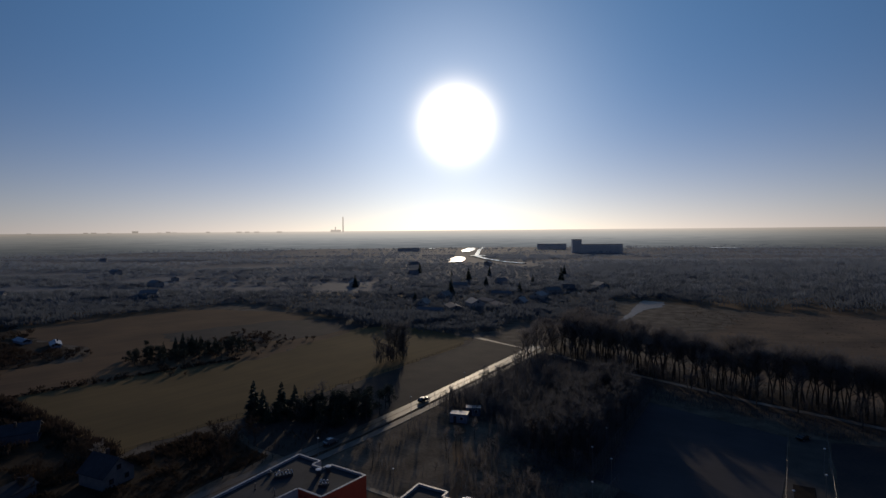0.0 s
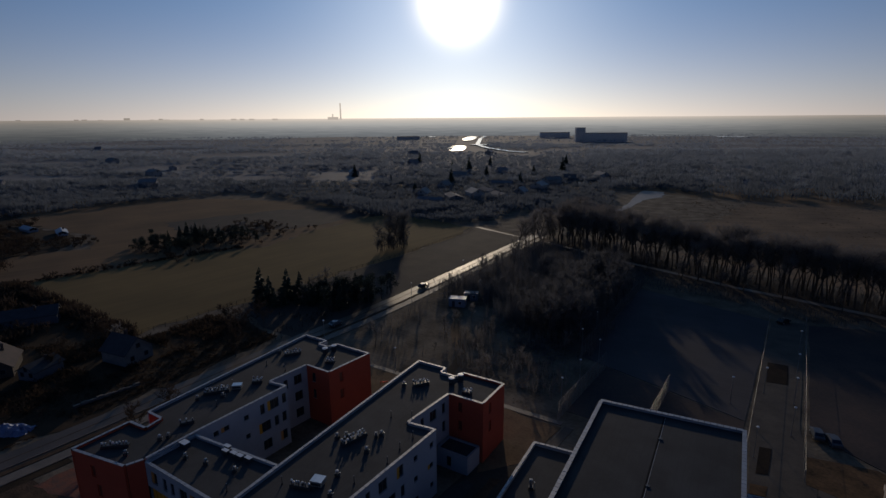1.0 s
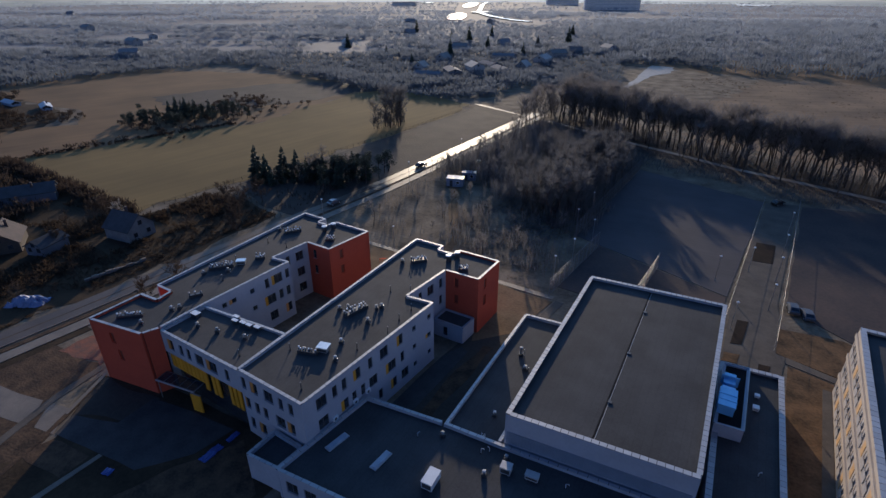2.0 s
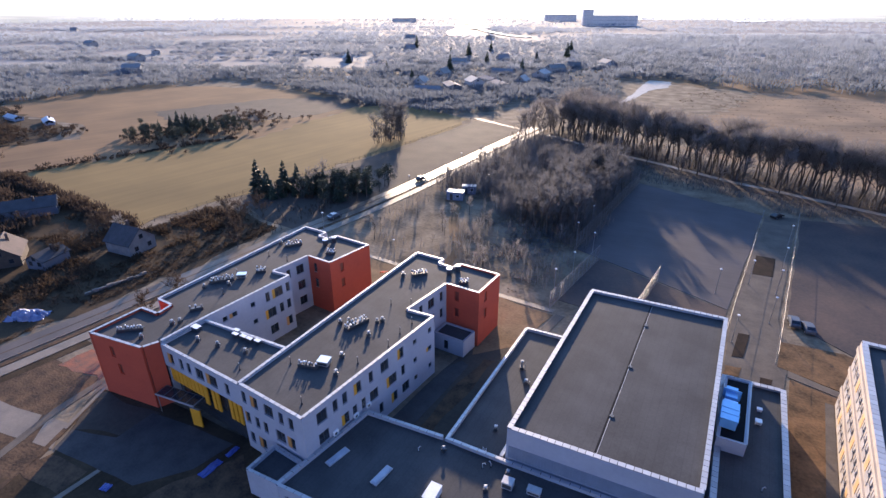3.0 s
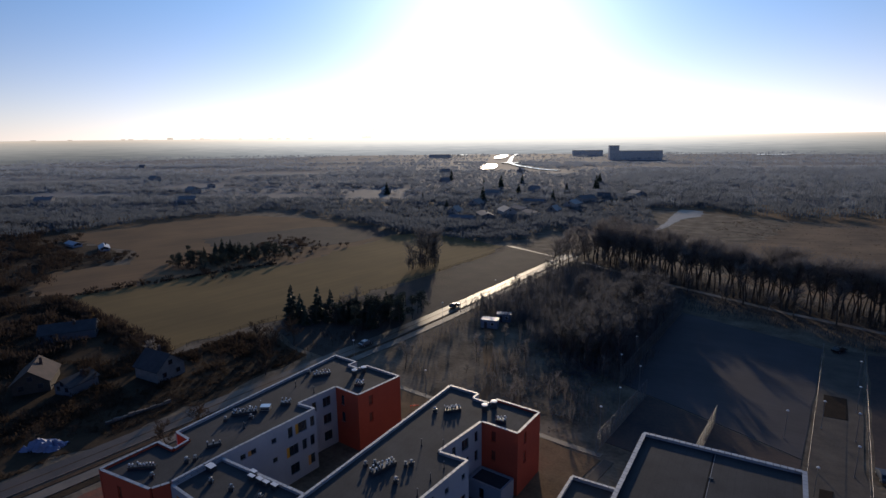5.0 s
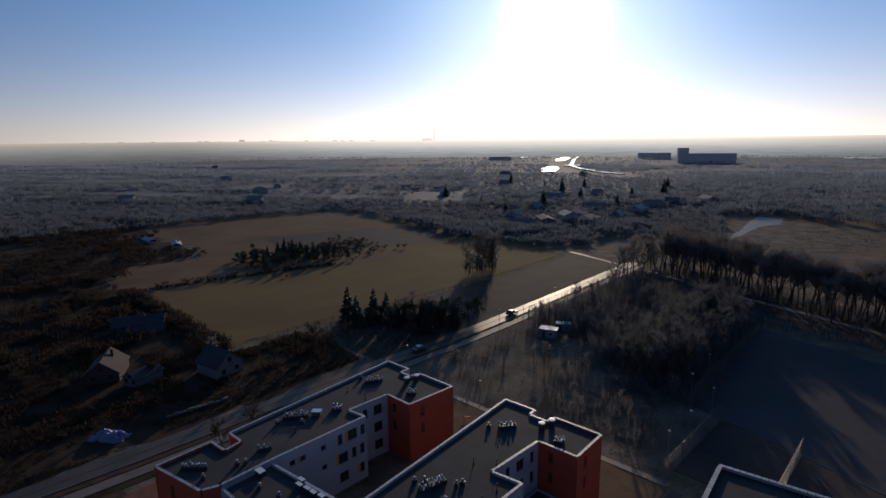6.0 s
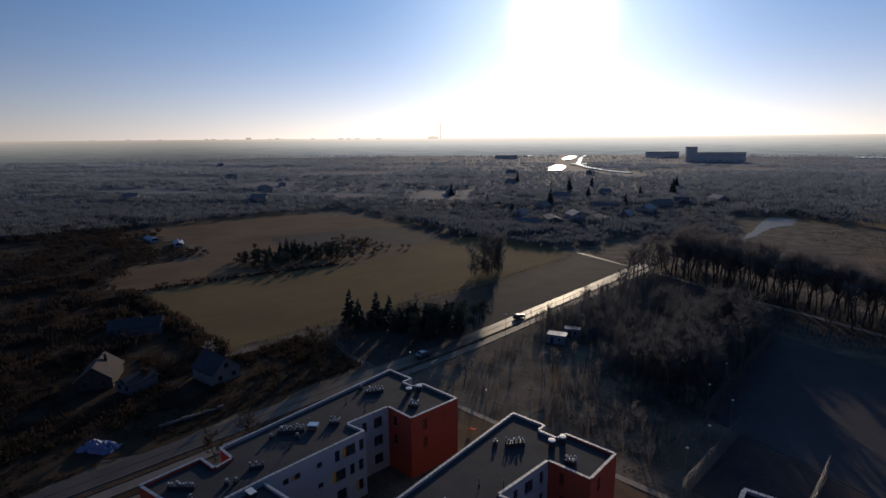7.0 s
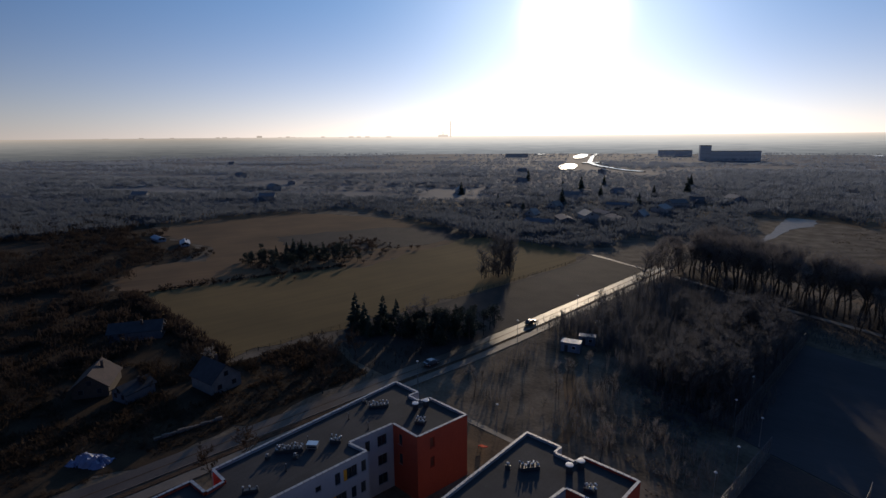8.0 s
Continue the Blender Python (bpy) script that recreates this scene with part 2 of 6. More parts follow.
M = {
    "turf": material("dry_turf", (0.250, 0.196, 0.142), (0.085, 0.067, 0.050), 7, 0.8, 0.95, bump=0.2, spec=0.06, coords="W"),
    "field": material("winter_field", (0.245, 0.165, 0.074), (0.160, 0.112, 0.054), 40, 3.0, 0.95, bump=0.1, spec=0.06, coords="W", streak=84),
    "pale_field": material("stubble_field", (0.245, 0.150, 0.082), (0.150, 0.098, 0.060), 30, 3.0, 0.95, bump=0.1, spec=0.06, coords="W", streak=76),
    "plough": material("ploughed_soil", (0.084, 0.068, 0.057), (0.054, 0.045, 0.039), 9, 0.7, 0.9, bump=0.2, spec=0.1, coords="W"),
    "heath": material("heath", (0.285, 0.190, 0.118), (0.140, 0.100, 0.070), 24, 3.0, 0.95, bump=0.2, spec=0.06, coords="W", streak=24),
    "soil": material("bare_soil", (0.240, 0.148, 0.084), (0.125, 0.080, 0.048), 5, 0.5, 0.95, bump=0.1, spec=0.1, coords="W"),
    # ground colour paled to grey to stand in for distance haze
    "far_land_hazed": material("far_land_hazed", (0.190, 0.184, 0.180), (0.140, 0.137, 0.137), 90, 9, 0.9, bump=0.1, spec=0.2, sheen=0.03, coords="W"),
    "asphalt": material("asphalt", (0.122, 0.088, 0.066), (0.074, 0.055, 0.043), 6, 0.4, 0.50, bump=0.01, spec=0.2, coords="W"),
    "pitch": material("gravel_pitch", (0.104, 0.095, 0.098), (0.074, 0.069, 0.072), 12, 0.6, 0.9, bump=0.02, spec=0.1, coords="W", streak=8),
    "pitch_brown": material("cinder_pitch", (0.112, 0.080, 0.068), (0.050, 0.045, 0.048), 13, 0.7, 0.9, bump=0.02, spec=0.1, coords="W"),
    "paving": material("concrete_paving", (0.205, 0.158, 0.120), (0.122, 0.098, 0.078), 3, 0.3, 0.7, bump=0.01, vary=0.08, coords="W"),
    "paving_dark": material("worn_paving", (0.120, 0.113, 0.113), (0.082, 0.079, 0.082), 4, 0.3, 0.85, bump=0.01, spec=0.15, coords="W"),
    "white": material("white_render", (0.400, 0.412, 0.458), (0.335, 0.347, 0.390), 5, 0.5, 0.9, spec=0.2),
    "red": material("red_render", (0.52, 0.075, 0.035), (0.45, 0.062, 0.03), 4, 0.5, 0.8),
    "yellow": material("yellow_panel", (0.74, 0.32, 0.02), (0.62, 0.26, 0.016), 2, 0.3, 0.6),
    "orange": material("orange_panel", (0.60, 0.26, 0.075), (0.50, 0.215, 0.06), 2, 0.3, 0.6),
    "felt": material("bitumen_felt", (0.068, 0.068, 0.071), (0.040, 0.041, 0.044), 5, 0.25, 0.85, bump=0.008, spec=0.2),
    "coping": material("sheet_metal_coping", (0.43, 0.425, 0.435), (0.34, 0.335, 0.35), 2, 0.2, 0.5, metal=0.25, vary=0.10),
    "metal": material("galvanised_metal", (0.62, 0.63, 0.64), (0.50, 0.51, 0.52), 0.6, 0.08, 0.35, metal=0.75),
    "cowl": material("white_enamel", (0.80, 0.80, 0.80), (0.70, 0.70, 0.70), 0.5, 0.08, 0.4),
    "frame": material("dark_window_frame", (0.055, 0.057, 0.062), None, 0.5, 0.06, 0.45),
    "blue": material("blue_sheet_metal", (0.20, 0.53, 0.80), (0.15, 0.44, 0.72), 1.5, 0.1, 0.35, metal=0.2),
    "cream": material("cream_render", (0.44, 0.37, 0.31), (0.36, 0.305, 0.26), 4, 0.4, 0.9, spec=0.2),
    "blind": material("grey_window_blind", (0.20, 0.185, 0.20), (0.13, 0.12, 0.135), 1.0, 0.1, 0.3, vary=0.35),
    "balustrade": material("pale_grey_panel", (0.42, 0.385, 0.365), (0.33, 0.305, 0.295), 1.2, 0.12, 0.5, vary=0.15),
    "apricot": material("apricot_panel", (0.56, 0.34, 0.16), (0.46, 0.27, 0.125), 1.5, 0.15, 0.6, vary=0.12),
    "grey_wall": material("grey_render", (0.17, 0.18, 0.20), (0.12, 0.13, 0.15), 2, 0.2, 0.9, spec=0.2),
    "house_wall": material("aged_render", (0.195, 0.192, 0.190), (0.13, 0.128, 0.128), 2, 0.2, 0.9, spec=0.2, vary=0.3),
    "tile": material("roof_tile", (0.086, 0.064, 0.058), (0.055, 0.045, 0.043), 2, 0.25, 0.85, bump=0.03, spec=0.2, vary=0.35),
    "slate": material("dark_roof", (0.065, 0.070, 0.080), (0.042, 0.046, 0.052), 2, 0.25, 0.8, bump=0.03, spec=0.2, vary=0.2),
    "bark": material("bark", (0.095, 0.075, 0.06), (0.06, 0.048, 0.04), 0.8, 0.08, 0.9, bump=0.01),
    # brown twigs greyed and paled, with haze mixed into their colour
    "twig": material("bare_twigs", (0.245, 0.226, 0.218), (0.175, 0.162, 0.157), 1.5, 0.2, 0.9, spec=0.1, trans=0.5, vary=0.2),
    "bush_twig": material("garden_twigs", (0.098, 0.073, 0.057), (0.056, 0.042, 0.034), 1.5, 0.2, 0.9, spec=0.05, trans=0.28, vary=0.2),
    # sapling twigs toned cool grey to imitate haze over the wood
    "hazed_twig": material("hazed_sapling_twigs", (0.165, 0.163, 0.170), (0.115, 0.114, 0.120), 2.5, 0.25, 0.85, spec=0.2, trans=0.5),
    "needle": material("fir_needles", (0.035, 0.055, 0.03), (0.022, 0.036, 0.022), 1.2, 0.15, 0.7, trans=0.15, vary=0.25),
    "scrub": material("dry_scrub", (0.210, 0.152, 0.100), (0.140, 0.104, 0.072), 6, 0.8, 0.95, spec=0.05, trans=0.55, coords="W"),
    # brown ground, darkened further to imitate shade under big garden trees
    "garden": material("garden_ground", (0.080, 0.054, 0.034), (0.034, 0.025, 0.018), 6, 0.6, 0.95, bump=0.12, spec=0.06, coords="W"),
    "thicket": material("winter_shrubs", (0.092, 0.064, 0.045), (0.050, 0.037, 0.028), 4, 0.6, 0.95, spec=0.05, trans=0.35, coords="W"),
    # haze painted into the twig colour, in three steps paler with distance
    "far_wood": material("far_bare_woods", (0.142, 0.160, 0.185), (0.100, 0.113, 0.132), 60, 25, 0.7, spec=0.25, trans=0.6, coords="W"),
    "far_mixed": material("far_woods_hazed", (0.230, 0.258, 0.296), (0.168, 0.190, 0.220), 90, 30, 0.7, spec=0.25, trans=0.6, coords="W"),
    "far_birch": material("far_woods_haze_pale", (0.325, 0.362, 0.412), (0.245, 0.276, 0.318), 120, 40, 0.7, spec=0.25, trans=0.6, coords="W"),
    # block walls whitened in place of haze in front of them
    "far_wall": material("far_block_walls", (0.80, 0.75, 0.70), (0.70, 0.655, 0.61), 30, 3, 0.9, spec=0.1, vary=0.15),
    "pole": material("painted_steel", (0.28, 0.29, 0.30), (0.22, 0.23, 0.24), 0.5, 0.05, 0.45, metal=0.5),
    "net": material("fence_wire", (0.17, 0.17, 0.18), (0.13, 0.13, 0.14), 0.5, 0.05, 0.5, metal=0.3),
    # orange earth, its colour lowered to imitate the shade on the patch
    "clay": material("orange_earth", (0.27, 0.072, 0.034), (0.095, 0.048, 0.036), 1.6, 0.3, 0.9, bump=0.05, coords="W"),
    "tarp": material("pale_tarpaulin", (0.40, 0.44, 0.50), (0.26, 0.30, 0.36), 1.5, 0.15, 0.6),
    "blue_tarp": material("pale_blue_tarpaulin", (0.22, 0.27, 0.42), (0.10, 0.14, 0.26), 1.2, 0.15, 0.55),
    "car_dark": material("dark_car_paint", (0.03, 0.03, 0.035), None, 1, 0.1, 0.25, metal=0.2),
    "car_light": material("silver_car_paint", (0.28, 0.29, 0.31), None, 1, 0.1, 0.25, metal=0.5),
    "trodden": material("trodden_earth", (0.138, 0.084, 0.052), (0.042, 0.031, 0.025), 2.2, 0.35, 0.95, bump=0.12, spec=0.08, coords="W"),
    "yard": material("dark_yard_surface", (0.076, 0.072, 0.072), (0.044, 0.042, 0.044), 3, 0.3, 0.85, bump=0.02, spec=0.15, coords="W"),
    "lawn": material("worn_winter_lawn", (0.205, 0.118, 0.064), (0.066, 0.044, 0.028), 3.4, 0.45, 0.95, bump=0.08, spec=0.06, coords="W"),
    "litter": material("dark_belt_ground", (0.118, 0.094, 0.076), (0.058, 0.048, 0.041), 4, 0.5, 0.95, bump=0.15, spec=0.06, coords="W"),
    "red_gloss": material("glossy_red_plastic", (0.72, 0.085, 0.03), (0.62, 0.07, 0.025), 0.8, 0.1, 0.22),
    "bed_soil": material("damp_bed_soil", (0.040, 0.027, 0.021), (0.022, 0.017, 0.015), 2.4, 0.3, 0.95, bump=0.08, spec=0.06, coords="W"),
    "worn_path": material("pale_worn_path", (0.260, 0.215, 0.170), (0.165, 0.138, 0.112), 3, 0.3, 0.55, bump=0.01, spec=0.35, coords="W"),
    "slabs": material("sandy_paving", (0.140, 0.114, 0.092), (0.082, 0.070, 0.061), 3.5, 0.3, 0.85, bump=0.01, spec=0.12, coords="W"),
    "blue_sheet": material("blue_plastic_sheet", (0.03, 0.085, 0.33), (0.02, 0.055, 0.22), 0.7, 0.1, 0.4, bump=0.03),
    "car_blue": material("grey_blue_car_paint", (0.072, 0.090, 0.120), None, 1, 0.1, 0.55, metal=0.1),
    "rubber": material("tyre_rubber", (0.025, 0.025, 0.025), None, 0.3, 0.03, 0.8),
    "water": material("water", (0.03, 0.04, 0.05), None, 40, 2.0, 0.12, spec=1.0, coords="W"),
    # far walls and roofs paled, so that haze sits in their colour
    "far_house": material("far_render", (0.40, 0.39, 0.375), (0.31, 0.30, 0.29), 4, 0.4, 0.9, spec=0.1, vary=0.25),
    "far_roof": material("far_roof", (0.19, 0.18, 0.18), (0.13, 0.125, 0.13), 4, 0.4, 0.6, spec=0.5, vary=0.3),
    "evergreen": material("pine_needles", (0.050, 0.062, 0.046), (0.032, 0.042, 0.032), 1.5, 0.2, 0.8, trans=0.2, vary=0.2),
    "cabin": material("blue_grey_cabin", (0.22, 0.27, 0.34), (0.17, 0.21, 0.27), 1.5, 0.1, 0.5, vary=0.15),
    "hood": material("weathered_zinc", (0.46, 0.46, 0.47), (0.34, 0.34, 0.35), 0.5, 0.06, 0.6, metal=0.1, vary=0.3),
    "red_pane": material("dark_red_shutter", (0.20, 0.032, 0.018), (0.15, 0.026, 0.016), 1, 0.1, 0.45),
    "felt_dark": material("dark_opening", (0.02, 0.02, 0.022), None, 1, 0.1, 0.9, spec=0.05),
}


def seamed_felt():
    """Bitumen felt laid in metre-wide rolls, with darker lapped seams."""
    m = M["felt"]
    n, l = m.node_tree.nodes, m.node_tree.links
    bsdf = n["Principled BSDF"]
    old = bsdf.inputs["Base Color"].links[0].from_socket
    rolls = n.new("ShaderNodeTexBrick")
    rolls.inputs["Color1"].default_value, rolls.inputs["Color2"].default_value = (0.97, 0.97, 0.97, 1), (1.04, 1.035, 1.03, 1)
    rolls.inputs["Mortar"].default_value = (0.86, 0.86, 0.87, 1)
    rolls.inputs["Scale"].default_value, rolls.inputs["Mortar Size"].default_value = 1.0, 0.035
    rolls.inputs["Brick Width"].default_value, rolls.inputs["Row Height"].default_value = 7.5, 1.0
    turn = n.new("ShaderNodeMapping")
    turn.inputs["Rotation"].default_value = (0, 0, radians(-94))
    l.new(n.new("ShaderNodeTexCoord").outputs["Object"], turn.inputs["Vector"])
    l.new(turn.outputs[0], rolls.inputs["Vector"])
    mult = n.new("ShaderNodeMix")
    mult.data_type, mult.blend_type = "RGBA", "MULTIPLY"
    mult.inputs["Factor"].default_value = 1.0
    l.new(old, mult.inputs["A"]), l.new(rolls.outputs["Color"], mult.inputs["B"])
    l.new(mult.outputs["Result"], bsdf.inputs["Base Color"])


seamed_felt()


def glass(name, tint):
    m = bpy.data.materials.new(name)
    m.use_nodes = True
    b = m.node_tree.nodes["Principled BSDF"]
    b.inputs["Base Color"].default_value = (*tint, 1)
    b.inputs["Roughness"].default_value, b.inputs["Transmission Weight"].default_value = 0.03, 0.7
    return m




def haze_material(name="far_haze_glow", steps=((0.0, (0.185, 0.210, 0.250)), (0.17, (0.31, 0.345, 0.39)), (0.34, (0.50, 0.53, 0.57)), (0.52, (0.72, 0.74, 0.76)), (0.75, (0.92, 0.89, 0.87)), (1.0, (1.25, 1.14, 1.06)))):
    """The far rim of land, its sunlit haze painted as emission: paler towards its top and towards the sun."""
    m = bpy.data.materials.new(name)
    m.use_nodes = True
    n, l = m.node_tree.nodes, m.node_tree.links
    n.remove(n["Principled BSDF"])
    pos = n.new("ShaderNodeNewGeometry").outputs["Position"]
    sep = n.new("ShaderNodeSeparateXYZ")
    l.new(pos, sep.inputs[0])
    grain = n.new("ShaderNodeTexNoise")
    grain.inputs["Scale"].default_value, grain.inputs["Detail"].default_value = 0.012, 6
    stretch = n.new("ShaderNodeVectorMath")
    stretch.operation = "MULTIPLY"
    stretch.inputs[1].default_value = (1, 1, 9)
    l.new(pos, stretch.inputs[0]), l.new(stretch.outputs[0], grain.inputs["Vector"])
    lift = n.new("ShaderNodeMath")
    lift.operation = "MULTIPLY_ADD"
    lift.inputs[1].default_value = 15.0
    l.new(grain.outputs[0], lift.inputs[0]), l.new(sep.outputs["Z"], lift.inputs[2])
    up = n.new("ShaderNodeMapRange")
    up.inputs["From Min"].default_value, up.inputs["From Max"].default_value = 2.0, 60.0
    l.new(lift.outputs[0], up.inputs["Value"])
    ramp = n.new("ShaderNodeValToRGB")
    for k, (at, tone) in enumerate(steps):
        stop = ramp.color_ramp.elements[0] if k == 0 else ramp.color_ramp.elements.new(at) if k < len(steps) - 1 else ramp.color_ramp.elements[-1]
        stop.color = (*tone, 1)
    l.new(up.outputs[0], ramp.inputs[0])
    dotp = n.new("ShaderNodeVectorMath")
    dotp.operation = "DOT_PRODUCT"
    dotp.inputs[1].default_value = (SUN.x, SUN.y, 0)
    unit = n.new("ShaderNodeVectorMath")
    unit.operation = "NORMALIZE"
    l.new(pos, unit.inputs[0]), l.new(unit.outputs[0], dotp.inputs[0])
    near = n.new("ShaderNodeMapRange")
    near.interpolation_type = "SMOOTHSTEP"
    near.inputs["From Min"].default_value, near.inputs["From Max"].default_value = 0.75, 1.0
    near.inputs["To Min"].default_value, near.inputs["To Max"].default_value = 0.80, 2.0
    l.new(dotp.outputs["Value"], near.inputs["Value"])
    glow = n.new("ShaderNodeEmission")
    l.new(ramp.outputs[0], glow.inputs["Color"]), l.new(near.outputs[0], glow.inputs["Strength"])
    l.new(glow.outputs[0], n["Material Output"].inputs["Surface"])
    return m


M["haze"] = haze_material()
# emissive haze tone for the far chimney and skyline, which are no lamps
M["silhouette"] = haze_material("far_silhouette_glow", ((0.0, (0.62, 0.61, 0.62)), (1.0, (0.95, 0.86, 0.80))))

M["glass"] = glass("window_glass", (0.10, 0.12, 0.15))


# ---- mesh tools ----
def link(name, bm, mat, parent=None, label="", smooth=False):
    me = bpy.data.meshes.new(name)
    bm.to_mesh(me)
    bm.free()
    if smooth:
        for p in me.polygons:
            p.use_smooth = True
    for one in (mat if isinstance(mat, (list, tuple)) else (mat,)):
        me.materials.append(M[one])
    ob = new(name, me)
    if parent:
        ob.parent = parent
    if label:
        ob["label"] = label
    return ob


def part(name, bm, mat, parent, label="", smooth=False):
    return link(name, bm, mat, parent, label, smooth)


def thing(name, m, label, category, group="", kind=""):
    ob = new(name)
    ob.empty_display_size = 0.2
    ob.matrix_world = m
    return tagged(ob, label, category, group, kind)


def share(name, mesh, parent, m=None):
    """One more piece on a mesh that is already there."""
    ob = new(name, mesh)
    ob.parent = parent
    if m is not None:
        ob.matrix_local = m
    return ob


def box(bm, x0, y0, z0, x1, y1, z1, m=None):
    c = [(x0, y0, z0), (x1, y0, z0), (x1, y1, z0), (x0, y1, z0), (x0, y0, z1), (x1, y0, z1), (x1, y1, z1), (x0, y1, z1)]
    v = [bm.verts.new(m @ Vector(p) if m else p) for p in c]
    for f in ((3, 2, 1, 0), (4, 5, 6, 7), (0, 1, 5, 4), (1, 2, 6, 5), (2, 3, 7, 6), (3, 0, 4, 7)):
        bm.faces.new([v[i] for i in f])
    return bm


def prism(bm, poly, z0, z1):
    lo = [bm.verts.new((x, y, z0)) for x, y in poly]
    hi = [bm.verts.new((x, y, z1)) for x, y in poly]
    bm.faces.new(hi), bm.faces.new(lo[::-1])
    for i in range(len(poly)):
        j = (i + 1) % len(poly)
        bm.faces.new((lo[i], lo[j], hi[j], hi[i]))
    return bm


def rod(bm, a, b, r0, r1, sides=6):
    """A tapered bar from a to b."""
    a, b = Vector(a), Vector(b)
    q = (b - a).to_track_quat("Z", "Y")
    rings = []
    for p, r in ((a, r0), (b, r1)):
        rings.append([bm.verts.new(p + q @ Vector((r * math.cos(2 * math.pi * i / sides), r * math.sin(2 * math.pi * i / sides), 0))) for i in range(sides)])
    for i in range(sides):
        j = (i + 1) % sides
        bm.faces.new((rings[0][i], rings[0][j], rings[1][j], rings[1][i]))
    if sides > 3:
        bm.faces.new(rings[1]), bm.faces.new(rings[0][::-1])
    return bm


def dome(bm, x, y, z, r, h, sides=10):
    """A low rounded cap."""
    prev = None
    for k in range(4):
        a = k / 3 * math.pi / 2 * 0.92
        ring = [bm.verts.new((x + r * math.cos(a) * math.cos(t), y + r * math.cos(a) * math.sin(t), z + h * math.sin(a))) for t in [2 * math.pi * i / sides for i in range(sides)]]
        if prev:
            for i in range(sides):
                bm.faces.new((prev[i], prev[(i + 1) % sides], ring[(i + 1) % sides], ring[i]))
        else:
            bm.faces.new(ring[::-1])
        prev = ring
    bm.faces.new(prev)
    return bm


def B():
    return bmesh.new()


rnd = random.Random(7)


def inset(poly, d):
    """A counter-clockwise outline moved inwards by d."""
    out = []
    n = len(poly)
    for i in range(n):
        p, c, q = Vector(poly[i - 1]), Vector(poly[i]), Vector(poly[(i + 1) % n])
        e1, e2 = (c - p).normalized(), (q - c).normalized()
        n1, n2 = Vector((-e1.y, e1.x)), Vector((-e2.y, e2.x))
        s = n1 + n2
        out.append(tuple(c + s * (d / max(0.3, s.dot(n1)))))
    return out


def sheet(name, poly, z, mat, label, category="", kind="structure", step=6.0, ragged=0.6, thick=0.0):
    """A patch of ground with a slightly uneven outline and a low rim down into the ground."""
    pts = []
    for i in range(len(poly)):
        a, b = Vector(poly[i]), Vector(poly[(i + 1) % len(poly)])
        k = max(1, int((b - a).length / step))
        nrm = Vector((-(b - a).y, (b - a).x)).normalized()
        for j in range(k):
            p = a.lerp(b, j / k)
            if j:
                p = p + nrm * ragged * (2 * noise.noise((p.x * 0.13, p.y * 0.13, 3.0)))
            pts.append((p.x, p.y))
    bm = prism(B(), pts, z - 0.35 if not thick else z - thick, z)
    return tagged(link(name, bm, mat), label, category or name.replace("_", " "), kind=kind)


# ---- ground ----
def disc_ground():
    """One sheet out to the horizon, with a gentle unevenness away from the school."""
    bm = B()
    radii = [0, 30, 60, 90, 130, 180, 240, 320, 420, 560, 740, 980, 1300, 1700, 2300, 3000, 3800, 4700]
    rings, sides = [], 72
    for r in radii:
        if r == 0:
            rings.append([bm.verts.new((0, 60, 0))])
            continue
        rings.append([bm.verts.new((r * math.cos(2 * math.pi * i / sides), 60 + r * math.sin(2 * math.pi * i / sides),
                                    0 if r < 500 else 1.5 * noise.noise((r * math.cos(2 * math.pi * i / sides) * 0.004, r * math.sin(2 * math.pi * i / sides) * 0.004, 1)))) for i in range(sides)])
    for k in range(1, len(rings)):
        for i in range(sides):
            j = (i + 1) % sides
            if k == 1:
                bm.faces.new((rings[0][0], rings[1][i], rings[1][j]))
            else:
                bm.faces.new((rings[k - 1][i], rings[k][i], rings[k][j], rings[k - 1][j]))
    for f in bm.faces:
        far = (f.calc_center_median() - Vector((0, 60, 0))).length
        # past 430 m the ground takes the grey with haze in its colour
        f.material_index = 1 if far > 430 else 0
    return tagged(link("ground", bm, ("turf", "far_land_hazed")), "dry brown winter grassland, paled for haze towards the horizon", "ground", kind="structure")


disc_ground()

sheet("field_green", [(-150, 35), (-105, 36), (-104, 63), (-100, 99), (-97, 143), (-97, 190), (-101, 212), (-150, 222), (-176, 219), (-170, 190), (-167, 157), (-161, 120), (-172, 104), (-179, 83), (-184.5, 59), (-188, 36)], 0.05, "field", "olive yellow winter crop field", "field", ragged=2.5)
sheet("field_stubble", [(-215, 30), (-184, 32), (-162, 80), (-158, 112), (-166, 160), (-172, 205), (-206, 224), (-245, 231), (-372, 181), (-414, 116), (-330, 84), (-252, 90), (-226, 76), (-246, 50)], 0.04, "pale_field", "orange-brown stubble field beyond a hedge line", "field", ragged=3)
sheet("field_ploughed", [(-66.2, 58), (-65.6, 110), (-65.6, 150), (-65.6, 200), (-68, 203), (-96, 213), (-95.5, 190), (-96, 143), (-99, 99), (-101, 66), (-80, 58)], 0.06, "plough", "dark ploughed soil beside the road", "field", ragged=0.8)
sheet("field_dark", [(-178, 170), (-176, 205), (-150, 224), (-206, 228), (-240, 190), (-260, 130), (-215, 118), (-196, 135)], 0.07, "plough", "dark fallow strip between pale fields", "field", ragged=3)
sheet("heath", [(0, 250), (21, 393), (70, 420), (180, 330), (260, 250), (230, 180), (120, 165), (60, 190), (10, 205)], 0.05, "heath", "reddish brown heath beyond the tree belt", "heath", ragged=4)
